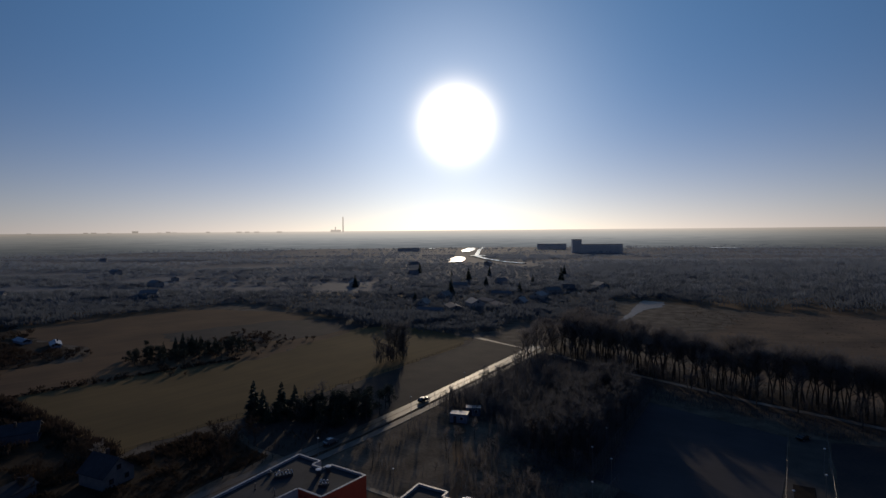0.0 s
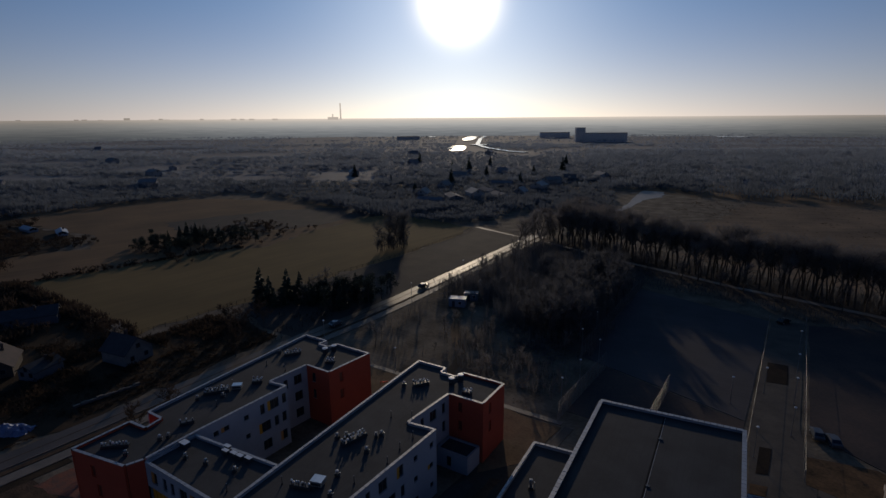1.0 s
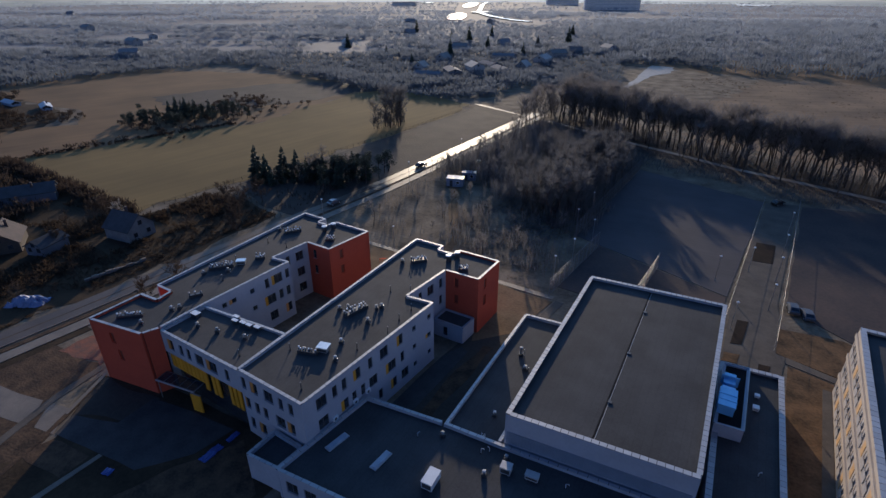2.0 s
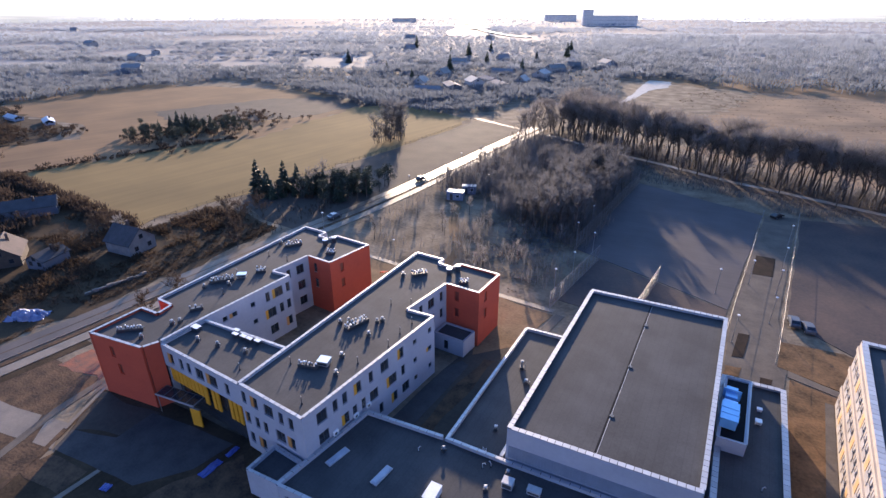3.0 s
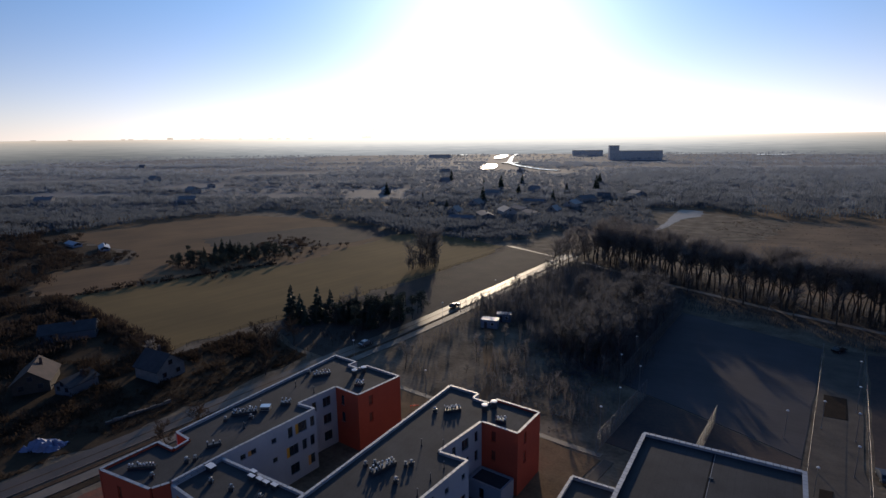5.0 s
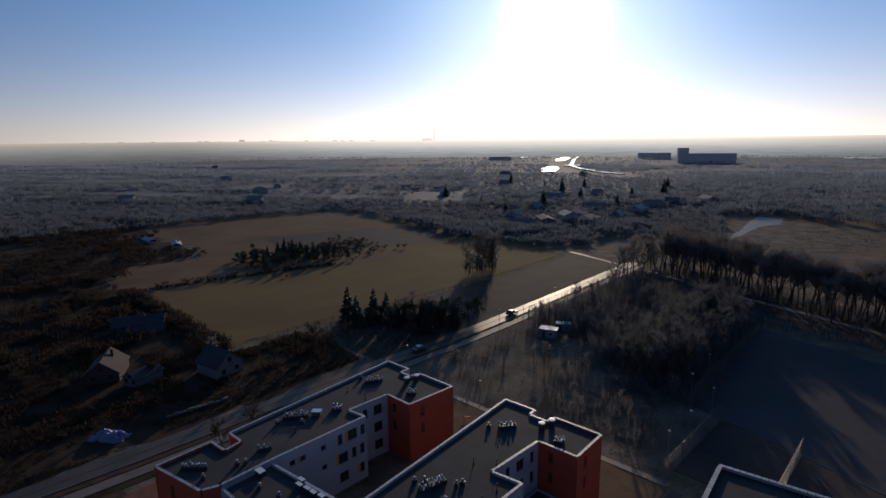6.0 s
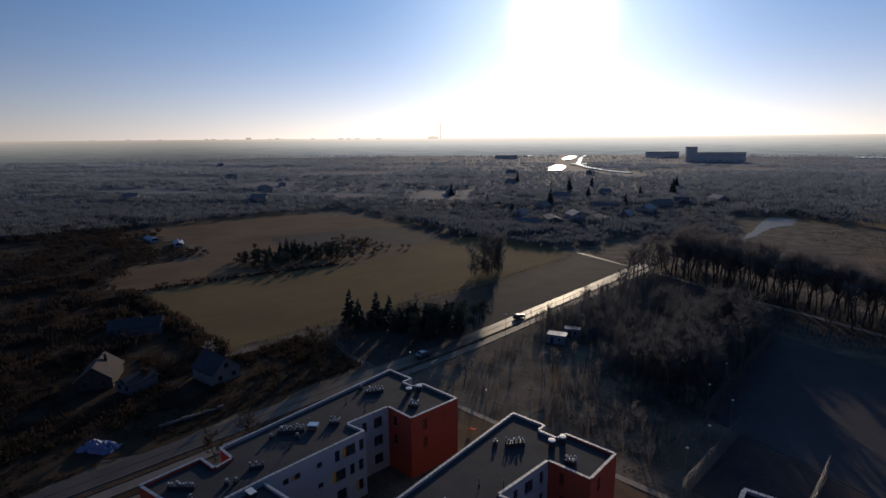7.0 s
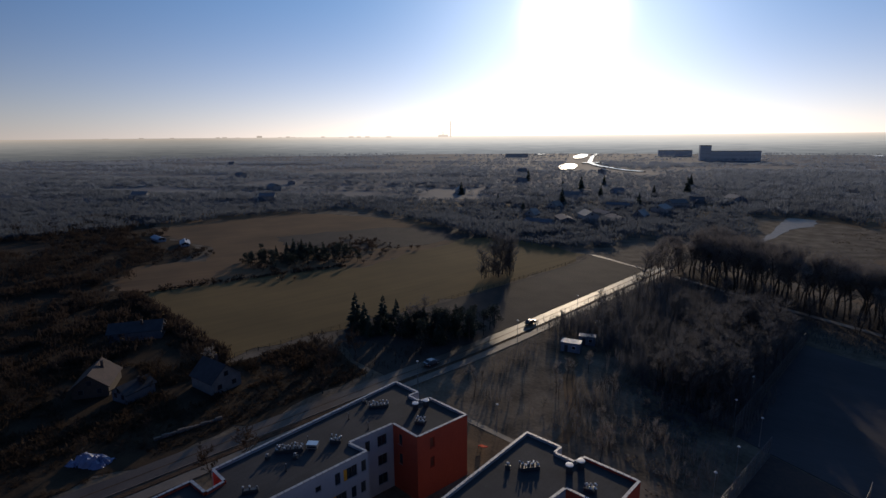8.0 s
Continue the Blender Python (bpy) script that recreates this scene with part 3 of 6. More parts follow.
sheet("field_far", [plan(150, 420), plan(218, 361), plan(277, 329), plan(420, 380), plan(330, 430), plan(240, 425)], 0.09, "pale_field", "pale field behind the heath", "field", ragged=4)

# road along the school: carriageway, verge, footway
ROAD = [(-68.0, -90), (-65.6, -14), (-64.7, 0), (-62.0, 60), (-60.5, 78), (-60.0, 100), (-60.2, 150), (-60.6, 190), (-60.9, 212)]
FOOTWAY = [(-65.4, -90), (-63.1, -14), (-62.2, 0), (-60.3, 60), (-59.1, 78), (-58.65, 100), (-58.85, 150), (-59.25, 190), (-59.55, 212)]


def strip(name, line, off0, off1, z, mat, label, category, low=0.3):
    bm = B()
    left, right = [], []
    for x, y in line:
        left.append((x + off0, y)), right.append((x + off1, y))
    for i in range(len(line) - 1):
        prism(bm, [left[i], right[i], right[i + 1], left[i + 1]][::1], z - low, z)
    bmesh.ops.remove_doubles(bm, verts=bm.verts, dist=0.001)
    return tagged(link(name, bm, mat), label, category, kind="structure")


strip("road", ROAD, -5.2, 0.0, 0.08, "asphalt", "narrow asphalt road shining in the low sun", "road")
strip("lane_joint", ROAD, -2.75, -2.45, 0.085, "trodden", "dark worn joint between the two lanes", "road", 0.02)
strip("kerb", ROAD, 0.0, 0.16, 0.20, "paving", "pale concrete kerb beside the road", "kerb")
strip("verge", [((a + c) / 2 + 0.1, y) for (a, y), (c, _) in zip(ROAD, FOOTWAY)], -0.62, 0.62, 0.10, "trodden", "narrow brown verge between road and footway", "verge")
strip("footway", FOOTWAY, 0.0, 2.6, 0.16, "paving", "pale concrete footway along the road", "pavement")
strip("footway_bank", FOOTWAY[:3], 2.6, 4.6, 0.06, "garden", "dark strip of old grass beside the footway", "verge")

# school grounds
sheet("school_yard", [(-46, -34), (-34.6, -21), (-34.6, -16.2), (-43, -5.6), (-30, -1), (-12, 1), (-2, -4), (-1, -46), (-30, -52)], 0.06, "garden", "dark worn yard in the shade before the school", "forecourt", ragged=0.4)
sheet("trodden_ground", [(-37.2, -12.6), (-42.8, -6.0), (-29.4, -3.4), (-30.2, -9.4)], 0.066, "plough", "dark bare soil before the red wing", "soil", step=2, ragged=0.9)
sheet("forecourt_paving", [(-35.4, -15.9), (-37.3, -12.6), (-30, -9.8), (-30.4, -4.0), (-22, -2.2), (-14.6, -1.2), (-15.4, -7), (-19.7, -13.1), (-26.2, -14.2)], 0.072, "yard", "dark grey paving before the entrance", "pavement", step=3, ragged=0.25)
sheet("earth_patch", [(-34.6, -20.4), (-34.6, -16.6), (-27.0, -15.2), (-26.6, -19.2)], 0.078, "trodden", "dark brown bare earth patch in the forecourt", "soil", step=1.5, ragged=0.7)
sheet("earth_patch", [(-20.0, -22), (-14.6, -8), (-11.8, -1.6), (-6.2, -4.8), (-3, -6.6), (-5, -20)], 0.084, "trodden", "dark brown trampled earth before the porch", "soil", step=2, ragged=0.8)
sheet("forecourt_kerb", [(-26.3, -25), (-26.3, -14.3), (-25.6, -14.2), (-25.3, -25)], 0.13, "paving", "pale concrete edging across the forecourt", "kerb", ragged=0)
sheet("courtyard", [(-29.5, 9), (-13.5, 11), (-15.5, 46), (-26, 44)], 0.06, "turf", "shaded grass courtyard between the school wings", "courtyard", ragged=0.1)
sheet("side_yard", [(1.2, 11.5), (12.5, 13.6), (10.2, 44), (9.0, 50), (3.5, 48), (1.5, 30)], 0.06, "plough", "dark bare yard between the wing and the gym", "yard", ragged=0.3)
sheet("yard_strip", [(5.6, 13.4), (8.2, 13.6), (7.9, 36.5), (6.0, 36)], 0.10, "trodden", "reddish brown bare strip in the yard", "soil", step=2, ragged=0.4)
sheet("yard_path", [(1.3, 12.2), (5.0, 12.8), (4.6, 33), (2.9, 33.5), (1.6, 30)], 0.10, "yard", "dark grey path along the school wing", "pavement", ragged=0.05)
sheet("bare_ground", [(3.6, 36), (10, 44), (10.6, 56.4), (-3, 57), (-12, 52), (-2, 48)], 0.08, "soil", "bare sandy soil behind the school", "soil", ragged=0.6)
sheet("bare_ground", [(-44, 44.2), (-36, 43.6), (-25.6, 43.8), (-16, 47), (-13, 52), (-12.4, 56.2), (-40, 55.8)], 0.07, "soil", "bare reddish soil behind the road-side wing", "soil", ragged=0.5)
sheet("footpath", [(-44, 55.9), (10.2, 57.0), (10.3, 58.4), (-44, 57.2)], 0.10, "paving", "pale concrete footpath behind the school", "pavement", ragged=0)
sheet("footpath_link", [(10.4, 46), (12.0, 46), (12.8, 57.0), (11.0, 57.0)], 0.10, "slabs", "short pale path to the gym", "pavement", ragged=0)
sheet("pitch_main", [(3.5, 89), (40, 78), (41.4, 141), (2.8, 152)], 0.08, "pitch", "grey gravel sports pitch striped by tree shadows", "sports pitch", ragged=0.2)
sheet("pitch_near", [(9.2, 62.5), (40, 62), (40, 77.7), (10, 86.5)], 0.07, "pitch_brown", "brown cinder court behind the gym", "sports pitch", ragged=0.2)
sheet("walkway", [(42.3, 49.6), (51, 50.6), (51.4, 62), (49, 80), (50, 144), (41.9, 141), (41, 78)], 0.09, "slabs", "wide walkway between the two pitches", "pavement", ragged=0.1)
sheet("pitch_side", [(50.5, 80), (72, 66), (150, 90), (140, 150), (72, 150), (51, 143)], 0.08, "pitch_brown", "second dark cinder pitch", "sports pitch", ragged=0.2)
sheet("planting_bed", [(42.8, 61.2), (44.6, 61.8), (44.8, 70.3), (42.9, 69.9)], 0.16, "bed_soil", "dark planted bed in the walkway", "flower bed", ragged=0)
sheet("planting_bed", [(42.2, 55.0), (44.6, 55.4), (44.7, 58.4), (42.2, 57.8)], 0.13, "lawn", "small brown planted bed beside the gym", "flower bed", step=1, ragged=0.2)
sheet("planting_bed", [(47.7, 55.6), (49.4, 56.2), (49.5, 57.7), (47.7, 57.4)], 0.13, "bed_soil", "small dark square bed in the walkway", "flower bed", ragged=0)
sheet("court_patch", [(42.6, 98.4), (46.8, 99.2), (46.6, 110.3), (42.4, 109.9)], 0.13, "bed_soil", "dark worn patch in the walkway", "flower bed", ragged=0.3)
sheet("lawn_strip", [(51.5, 20), (58.6, 20), (58.4, 58.2), (51.9, 59.6)], 0.07, "lawn", "worn orange-brown lawn beside the annex", "lawn", ragged=0.3)
sheet("wall_strip", [(57.2, 20), (58.75, 20), (58.1, 56.0), (56.9, 56.0)], 0.13, "slabs", "narrow paved strip along the residential block", "pavement", ragged=0)
sheet("lawn_far", [(49.9, 62.3), (59, 60.5), (70, 59.7), (73, 65), (60, 73), (49.9, 71)], 0.11, "lawn", "worn orange-brown grass beside the walkway", "lawn", ragged=0.5)
sheet("footpath_side", [(51.5, 60.0), (59, 58.6), (70, 58), (70, 59.4), (59, 60.2), (51.5, 62)], 0.12, "slabs", "pale path to the residential block", "pavement", ragged=0)
sheet("site_dirt", [(-60, -16), (-58.6, -6), (-46.3, -4.2), (-44.6, -6.5), (-43.6, -13.4), (-36, -16), (-34, -22), (-44, -40), (-60, -40)], 0.05, "trodden", "brown dug-over earth beside the road", "soil", step=2.5, ragged=0.8)
sheet("orange_earth", [(-55.8, -6.6), (-56, -3.4), (-55.6, -0.8), (-50, -1.6), (-46.4, -0.6), (-45.6, -4.6), (-49, -4.9), (-51.8, -6.0)], 0.058, "clay", "patch of orange earth by the red wing", "soil", step=1.6, ragged=0.9)
sheet("parking_apron", [(-60, -22), (-57, -16.6), (-53.7, -15.9), (-44.4, -13.7), (-40.8, -17.4), (-46.1, -18.9), (-53, -21)], 0.056, "paving", "pale concrete apron with a car track", "pavement", step=2, ragged=0.25)
sheet("apron_piece", [(-43.0, -13.3), (-39.2, -12.3), (-35.6, -16.1), (-39.3, -17.0)], 0.062, "paving", "pale concrete slab beside the path", "pavement", step=2, ragged=0.12)
sheet("entry_path", [(-37.2, -26), (-39.8, -20.6), (-42.8, -12.1), (-44.1, -5.0), (-45.5, -4.4), (-44.4, -11.8), (-41.3, -20.4), (-39.4, -26.6)], 0.082, "slabs", "pale path along the red wing", "pavement", ragged=0)
sheet("path_edge", [(-38.6, -13.2), (-42.9, -5.2), (-42.4, -5.0), (-38.0, -13.0)], 0.11, "paving", "narrow concrete edging beside the path", "kerb", ragged=0)
sheet("track_rut", [(-33.0, -24), (-35.6, -17.2), (-40.9, -6.8), (-41.4, -7.0), (-36.4, -17.6), (-34.0, -24.4)], 0.090, "trodden", "brown rut along the edge of the paving", "soil", step=1.5, ragged=0.25)

TRACK = [(-46, 108), (-42.6, 102.6), (-37.6, 97.2), (-34.2, 89.8), (-30.4, 83.4), (-25.0, 76.8), (-21.4, 71.4), (-19.6, 63)]
sheet("trodden_track", [(x - 1.3, y - 0.6) for x, y in TRACK] + [(x + 1.2, y + 0.7) for x, y in TRACK[::-1]], 0.05, "soil", "trodden sandy track from the cabins to the school", "track", step=1.5, ragged=0.5)

# the pale path in the tree belt
BELT = [(-52, 200), (-42, 196.3), (-13, 184.8), (10, 177.6), (30, 170.6), (47, 167.2), (62, 163.5), (72, 161), (110, 152), (170, 138)]
sheet("belt_floor", [(x, y - 7) for x, y in BELT] + [(x, y + 21) for x, y in BELT[::-1]], 0.068, "litter", "darker ground under the tree belt", "woodland floor", ragged=1.5)
bm = B()
for (ax, ay), (bx, by) in zip(BELT, BELT[1:]):
    prism(bm, [(ax, ay - 1.3), (bx, by - 1.3), (bx, by + 1.3), (ax, ay + 1.3)], -0.2, 0.12)
tagged(link("belt_path", bm, "worn_path"), "pale straight path through the tree belt", "path", kind="structure")

# far parking lot with a pale approach
sheet("far_lot", [plan(*q) for q in ((104, 316), (107, 316), (121, 335), (147, 372), (163, 383), (176, 410), (163, 420), (147, 393), (129, 357))], 0.10, "worn_path", "pale parking lot by the village", "parking lot", ragged=1)
sheet("track", [(-100, 213.2), (-97, 215.2), (-66, 204.2), (-66, 202.8)], 0.14, "paving", "pale farm track at the end of the ploughed field", "track", ragged=0.1)


# ---- buildings ----
WALL = 0.36


def is_convex(poly, i):
    p, c, q = Vector(poly[i - 1]), Vector(poly[i]), Vector(poly[(i + 1) % len(poly)])
    e1, e2 = c - p, q - c
    return e1.x * e2.y - e1.y * e2.x > 0


PANES, FRAMES, PANELS, SILLS, MULLIONS = {}, {}, {}, {}, {}


def window(parent, m, u, z, w, h, accent=""):
    """A framed window in its opening, with the coloured panel beside it where there is one. m: the wall's matrix."""
    at = m @ pose(u, 0.14, z)
    shut, pale = accent == "red", accent == "balustrade"
    rim = "red" if shut else "balustrade" if pale else "frame"
    key = (round(w, 2), round(h, 2), rim)
    if key not in FRAMES:
        bm, f = B(), 0.07
        ring = []
        for yy in (0, 0.08):
            for k in (0, f):
                ring.append([bm.verts.new((sx * (w / 2 - k), yy, sz * (h / 2 - k))) for sx, sz in ((-1, -1), (1, -1), (1, 1), (-1, 1))])
        for p, q in ((0, 1), (1, 3), (3, 2), (2, 0)):
            for k in range(4):
                bm.faces.new((ring[p][k], ring[p][(k + 1) % 4], ring[q][(k + 1) % 4], ring[q][k]))
        bmesh.ops.recalc_face_normals(bm, faces=bm.faces)
        me = bpy.data.meshes.new("window")
        bm.to_mesh(me), bm.free(), me.materials.append(M[rim])
        FRAMES[key] = me
        bm = box(B(), -0.04, 0.004, -h / 2 + f, 0.04, 0.076, h / 2 - f)
        me = bpy.data.meshes.new("mullion")
        bm.to_mesh(me), bm.free(), me.materials.append(M[rim])
        MULLIONS[key] = me
        bm = box(B(), -w / 2 + f, 0.03, -h / 2 + f, w / 2 - f, 0.05, h / 2 - f)
        me = bpy.data.meshes.new("pane")
        bm.to_mesh(me), bm.free(), me.materials.append(M["red_pane" if shut else "blind" if pale else "glass"])
        PANES[key] = me
        bm = box(B(), -w / 2 - 0.04, -0.20, -h / 2 - 0.05, w / 2 + 0.04, 0, -h / 2 - 0.004)
        me = bpy.data.meshes.new("window_sill")
        bm.to_mesh(me), bm.free(), me.materials.append(M["red" if shut else "coping"])
        SILLS[key] = me
    fr = share("window", FRAMES[key], parent, at)
    pane = share("pane", PANES[key], fr)
    pane.visible_shadow = False
    share("window_sill", SILLS[key], fr)
    if w > 1.3:
        share("mullion", MULLIONS[key], fr)
    if accent and not shut:
        k = (accent, round(h, 2))
        if k not in PANELS:
            bm = box(B(), -0.3, -0.05, -h / 2, 0.3, 0.1, h / 2)
            me = bpy.data.meshes.new("colour_panel")
            bm.to_mesh(me), bm.free(), me.materials.append(M[accent])
            PANELS[k] = me
        share("colour_panel", PANELS[k], parent, m @ pose(u - w / 2 - 0.3, 0.10, z))


def wall_panel(bm, m, u0, u1, z0, z1, holes):
    """A wall of boxes round its openings."""
    holes = [h for h in holes if h[1] > u0 and h[0] < u1]
    zs = sorted({z0, z1, *[h[2] for h in holes], *[h[3] for h in holes]})
    for a, b in zip(zs, zs[1:]):
        if b - a < 1e-4:
            continue
        row = sorted((h[0], h[1]) for h in holes if h[2] < b - 1e-4 and h[3] > a + 1e-4)
        u = u0
        for s, e in row:
            if s > u + 1e-4:
                box(bm, u, 0, a, s, WALL, b, m)
            u = max(u, e)
        if u1 > u + 1e-4:
            box(bm, u, 0, a, u1, WALL, b, m)


UNIT_COPING = None


def coping_run(parent, a, b, z, start, end, k, pitch=1.25, wide=0.55):
    """Sheet-metal coping slabs along a parapet, joint by joint."""
    global UNIT_COPING
    if UNIT_COPING is None:
        bm = box(B(), 0, -0.5, 0, 1, 0.5, 1)
        UNIT_COPING = bpy.data.meshes.new("coping_slab")
        bm.to_mesh(UNIT_COPING), bm.free(), UNIT_COPING.materials.append(M["coping"])
    a, b = Vector(a), Vector(b)
    e = (b - a).normalized()
    long = (b - a).length - start - end
    if long < 0.2:
        return
    n = max(1, round(long / pitch))
    ang = math.atan2(e.y, e.x)
    nrm = Vector((-e.y, e.x))
    m = Matrix.Translation((a.x, a.y, z)) @ Matrix.Rotation(ang, 4, "Z")
    part("coping_bed", box(B(), start + 0.03, -0.04, 0.002, start + long - 0.03, wide - 0.10, 0.055 + 0.003 * k, m), "felt_dark", parent)
    for i in range(n):
        p = a + e * (start + long * i / n) + nrm * (wide / 2 - 0.07)
        ob = share("coping_slab", UNIT_COPING, parent)
        ob.matrix_local = Matrix.LocRotScale((p.x, p.y, z + 0.004 * k + rnd.uniform(0, 0.012)), Euler((0, 0, ang)), (long / n - 0.07, wide, 0.10))


def building(name, poly, top, label, category, walls, default="white", floors=(0.05, 3.55, 7.05), felt="felt", base=0.0, lip=0.45, wide=0.42, pitch=1.0, bare=()):
    """A flat-roofed block. walls: per side (material, [(u, z, w, h, accent)])."""
    ob = thing(name, pose(0, 0, 0), label, category)
    n = len(poly)
    for i in range(n):
        if i in bare:
            continue
        a, b = Vector(poly[i]), Vector(poly[(i + 1) % n])
        e = b - a
        long = e.length
        m = Matrix.Translation((a.x, a.y, 0)) @ Matrix.Rotation(math.atan2(e.y, e.x), 4, "Z")
        spec = walls.get(i, (default, []))
        mat, holes = spec[0], []
        for u, z, w, h, accent in spec[1]:
            holes.append((u - w / 2 - (0.6 if accent not in ('', 'red') else 0), u + w / 2, z - h / 2, z + h / 2))
        bm = B()
        wall_panel(bm, m, WALL + 0.002 if is_convex(poly, i) else 0, long, base if len(spec) < 3 else spec[2], top, holes)
        if bm.faces:
            part("wall", bm, mat, ob)
        for u, z, w, h, accent in spec[1]:
            window(ob, m, u, z, w, h, accent)
        coping_run(ob, a, b, top, (wide - 0.07) if is_convex(poly, i) else 0, 0.0 if is_convex(poly, (i + 1) % n) else -0.0, i, pitch, wide)
    part("roof", prism(B(), inset(poly, WALL - 0.02), top - lip - 0.25, top - lip), felt, ob, "dark grey bitumen felt roof")
    for z in floors:
        part("floor_slab", prism(B(), inset(poly, WALL + 0.03), z - 0.1, z), "paving_dark", ob)
    return ob


T, MID, LOW = 9.45, 5.95, 2.4


def win(u, z, kind, accent=""):
    w, h = {"L": (1.8, 1.9), "M": (0.9, 1.9), "S": (0.9, 0.9)}[kind]
    return (u, z, w, h, accent)


# right wing: side windows, metres along the wall from its front corner
side = [win(3.2, T, "L"), win(5.6, T, "M"), win(7.4, T, "M"), win(10.2, T, "M", "yellow"), win(12.7, T, "M"), win(15.7, T, "L"), win(19.7, T, "M", "yellow"), win(23, T, "S"), win(27, T, "S"),
        win(3.2, MID, "L"), win(7.5, MID, "M", "yellow"), win(9.1, MID, "M"), win(10.9, MID, "M"), win(13.1, MID, "L"), win(17.4, MID, "L", "yellow"), win(19.9, MID, "M"), win(23, MID, "S"), win(27, MID, "S", "yellow"),
        win(14.5, LOW, "M"), win(17.9, LOW, "M", "yellow"), win(20.4, LOW, "L"), win(23.1, LOW, "S"), win(27, LOW, "S")]
front = [win(0.8, T, "M"), win(3.2, T, "M", "orange"), win(5.8, T, "L"), win(8.2, T, "M"), win(10.1, T, "M"),
         win(1.0, MID, "M", "orange"), win(2.9, MID, "M"), win(4.6, MID, "M"), win(7.6, MID, "L"), win(9.9, MID, "M", "orange"),
         win(1.2, LOW, "M"), win(3.6, LOW, "M", "orange")]
RIGHT = [(-12.3, 0.0), (0.0, 0.0), (0.6, 28.3), (-4.2, 27.6), (-3.6, 38.4), (3.1, 38.7), (2.9, 46.9), (-5.7, 46.6), (-6.0, 44.6), (-9.2, 44.5), (-9.3, 46.4), (-15.7, 46.1)]
building("school_wing", RIGHT, 11.4, "white three-storey school wing with a red end block", "school",
         {0: ("white", front), 1: ("white", side), 3: ("white", [win(3.4, T, "M"), win(6.3, T, "L"), win(9.3, T, "M"), win(9.3, MID, "M"), win(6.3, MID, "L")]),
          4: ("red", [win(2.2, T, "M", "red"), win(2.2, MID, "M", "red")]), 5: ("red", [win(2.6, T, "M", "red"), win(2.6, MID, "M", "red")]), 6: ("red", []), 11: ("white", [win(8, T, "L"), win(16, T, "L"), win(24, T, "L")])}, lip=0.28)

LEFT = [(-41.4, -5.1), (-30.8, -2.9), (-29.9, -0.5), (-30.1, 7.4), (-29.7, 24.9), (-33.5, 24.3), (-32.9, 32.5), (-27.0, 32.6), (-26.0, 43.2), (-35.1, 43.0), (-35.5, 40.9), (-38.2, 40.9), (-37.9, 42.95), (-44.4, 42.8), (-42.1, 6.4), (-38.3, 6.5), (-37.8, 3.9), (-41.7, 3.5)]
inner = [win(3.3, T, "S"), win(5.2, T, "S", "orange"), win(8.9, T, "S"), win(12.1, T, "M"), win(14.6, T, "L", "yellow"), win(16.7, T, "M"),
         win(8.9, MID, "S"), win(12.6, MID, "L", "yellow"), win(14.8, MID, "M"), win(16.5, MID, "M"), win(16.4, LOW, "M", "orange"), win(12.6, LOW, "L")]
building("school_wing", LEFT, 11.5, "white school wing with red end blocks beside the road", "school",
         {0: ("red", [win(4.2, T - 0.4, "M", "red"), win(4.9, MID, "M", "red")]), 1: ("red", []), 3: ("white", inner), 4: ("white", []), 5: ("white", [win(3.2, T, "M"), win(6.0, T, "L"), win(6.0, MID, "L"), win(6.0, LOW, "L")]),
          6: ("red", [win(1.8, T, "M"), win(1.8, MID, "M")]), 7: ("red", [win(3.0, T, "M", "red"), win(3.0, MID, "M", "red")]), 14: ("red", []), 15: ("red", []), 16: ("red", []), 17: ("red", [])}, lip=0.28)

LINK = [(-29.88, -0.47), (-12.303, -0.004), (-13.15, 9.4), (-30.07, 7.38)]
school_link = building("school_link", LINK, 11.15, "white upper storey bridging the two wings over a yellow entrance", "school",
         {0: ("white", [win(2.2, 9.2, "M", "orange"), win(4.5, 9.2, "M"), win(6.3, 9.2, "M"), win(8.8, 9.2, "L"), win(11.8, 9.2, "L", "orange"), win(14.9, 9.2, "M")], 7.3), 1: ("white", [], 7.3), 2: ("white", [], 0), 3: ("white", [], 7.3)}, floors=(7.45,), lip=0.28)

# yellow entrance under the link
ent = school_link
for i in range(17):
    x = -29.35 + i * 0.98
    if i in (9, 12, 13):
        continue
    part("yellow_panel", box(B(), x, -0.20 + 0.02 * i, 4.5 if i < 8 else 3.4, x + (0.88 if i < 9 else 0.70), 0.0 + 0.02 * i, 7.25), "yellow", ent)
part("glazing", box(B(), -29.3, 0.60, 0.1, -12.6, 0.67, 7.25), "glass", ent, "dark glazing between the panels")
part("back_wall", box(B(), -29.3, 1.8, 0.1, -12.8, 2.0, 7.25), "frame", ent)
can = thing("entrance_canopy", pose(-29.7, -3.2, 0, 0, 0, 12), "grey glazed entrance canopy on slim posts", "canopy")
part("canopy_frame", box(B(), 0, 0, 3.5, 7.5, 2.2, 3.62), "pole", can)
for k in range(5):
    part("canopy_pane", box(B(), 0.15 + 1.47 * k, 0.15, 3.625, 1.45 + 1.47 * k, 2.05, 3.66), "glass", can)
part("fascia", box(B(), -0.05, -0.06, 3.42, 7.55, -0.003, 3.72), "coping", can)
for x in (0.2, 7.3):
    part("post", rod(B(), (x, 0.15, 0.05), (x, 0.15, 3.5), 0.07, 0.07, 8), "pole", can)
screen = thing("yellow_screen", pose(-22.0, -1.7, 0.05, 0, 0, 12), "upright yellow panel screen before the entrance", "screen")
part("board", box(B(), -0.9, -0.1, 0, 0.9, 0.1, 3.3), "yellow", screen)
part("cap", box(B(), -0.95, -0.13, 3.3, 0.95, 0.13, 3.36), "pole", screen)

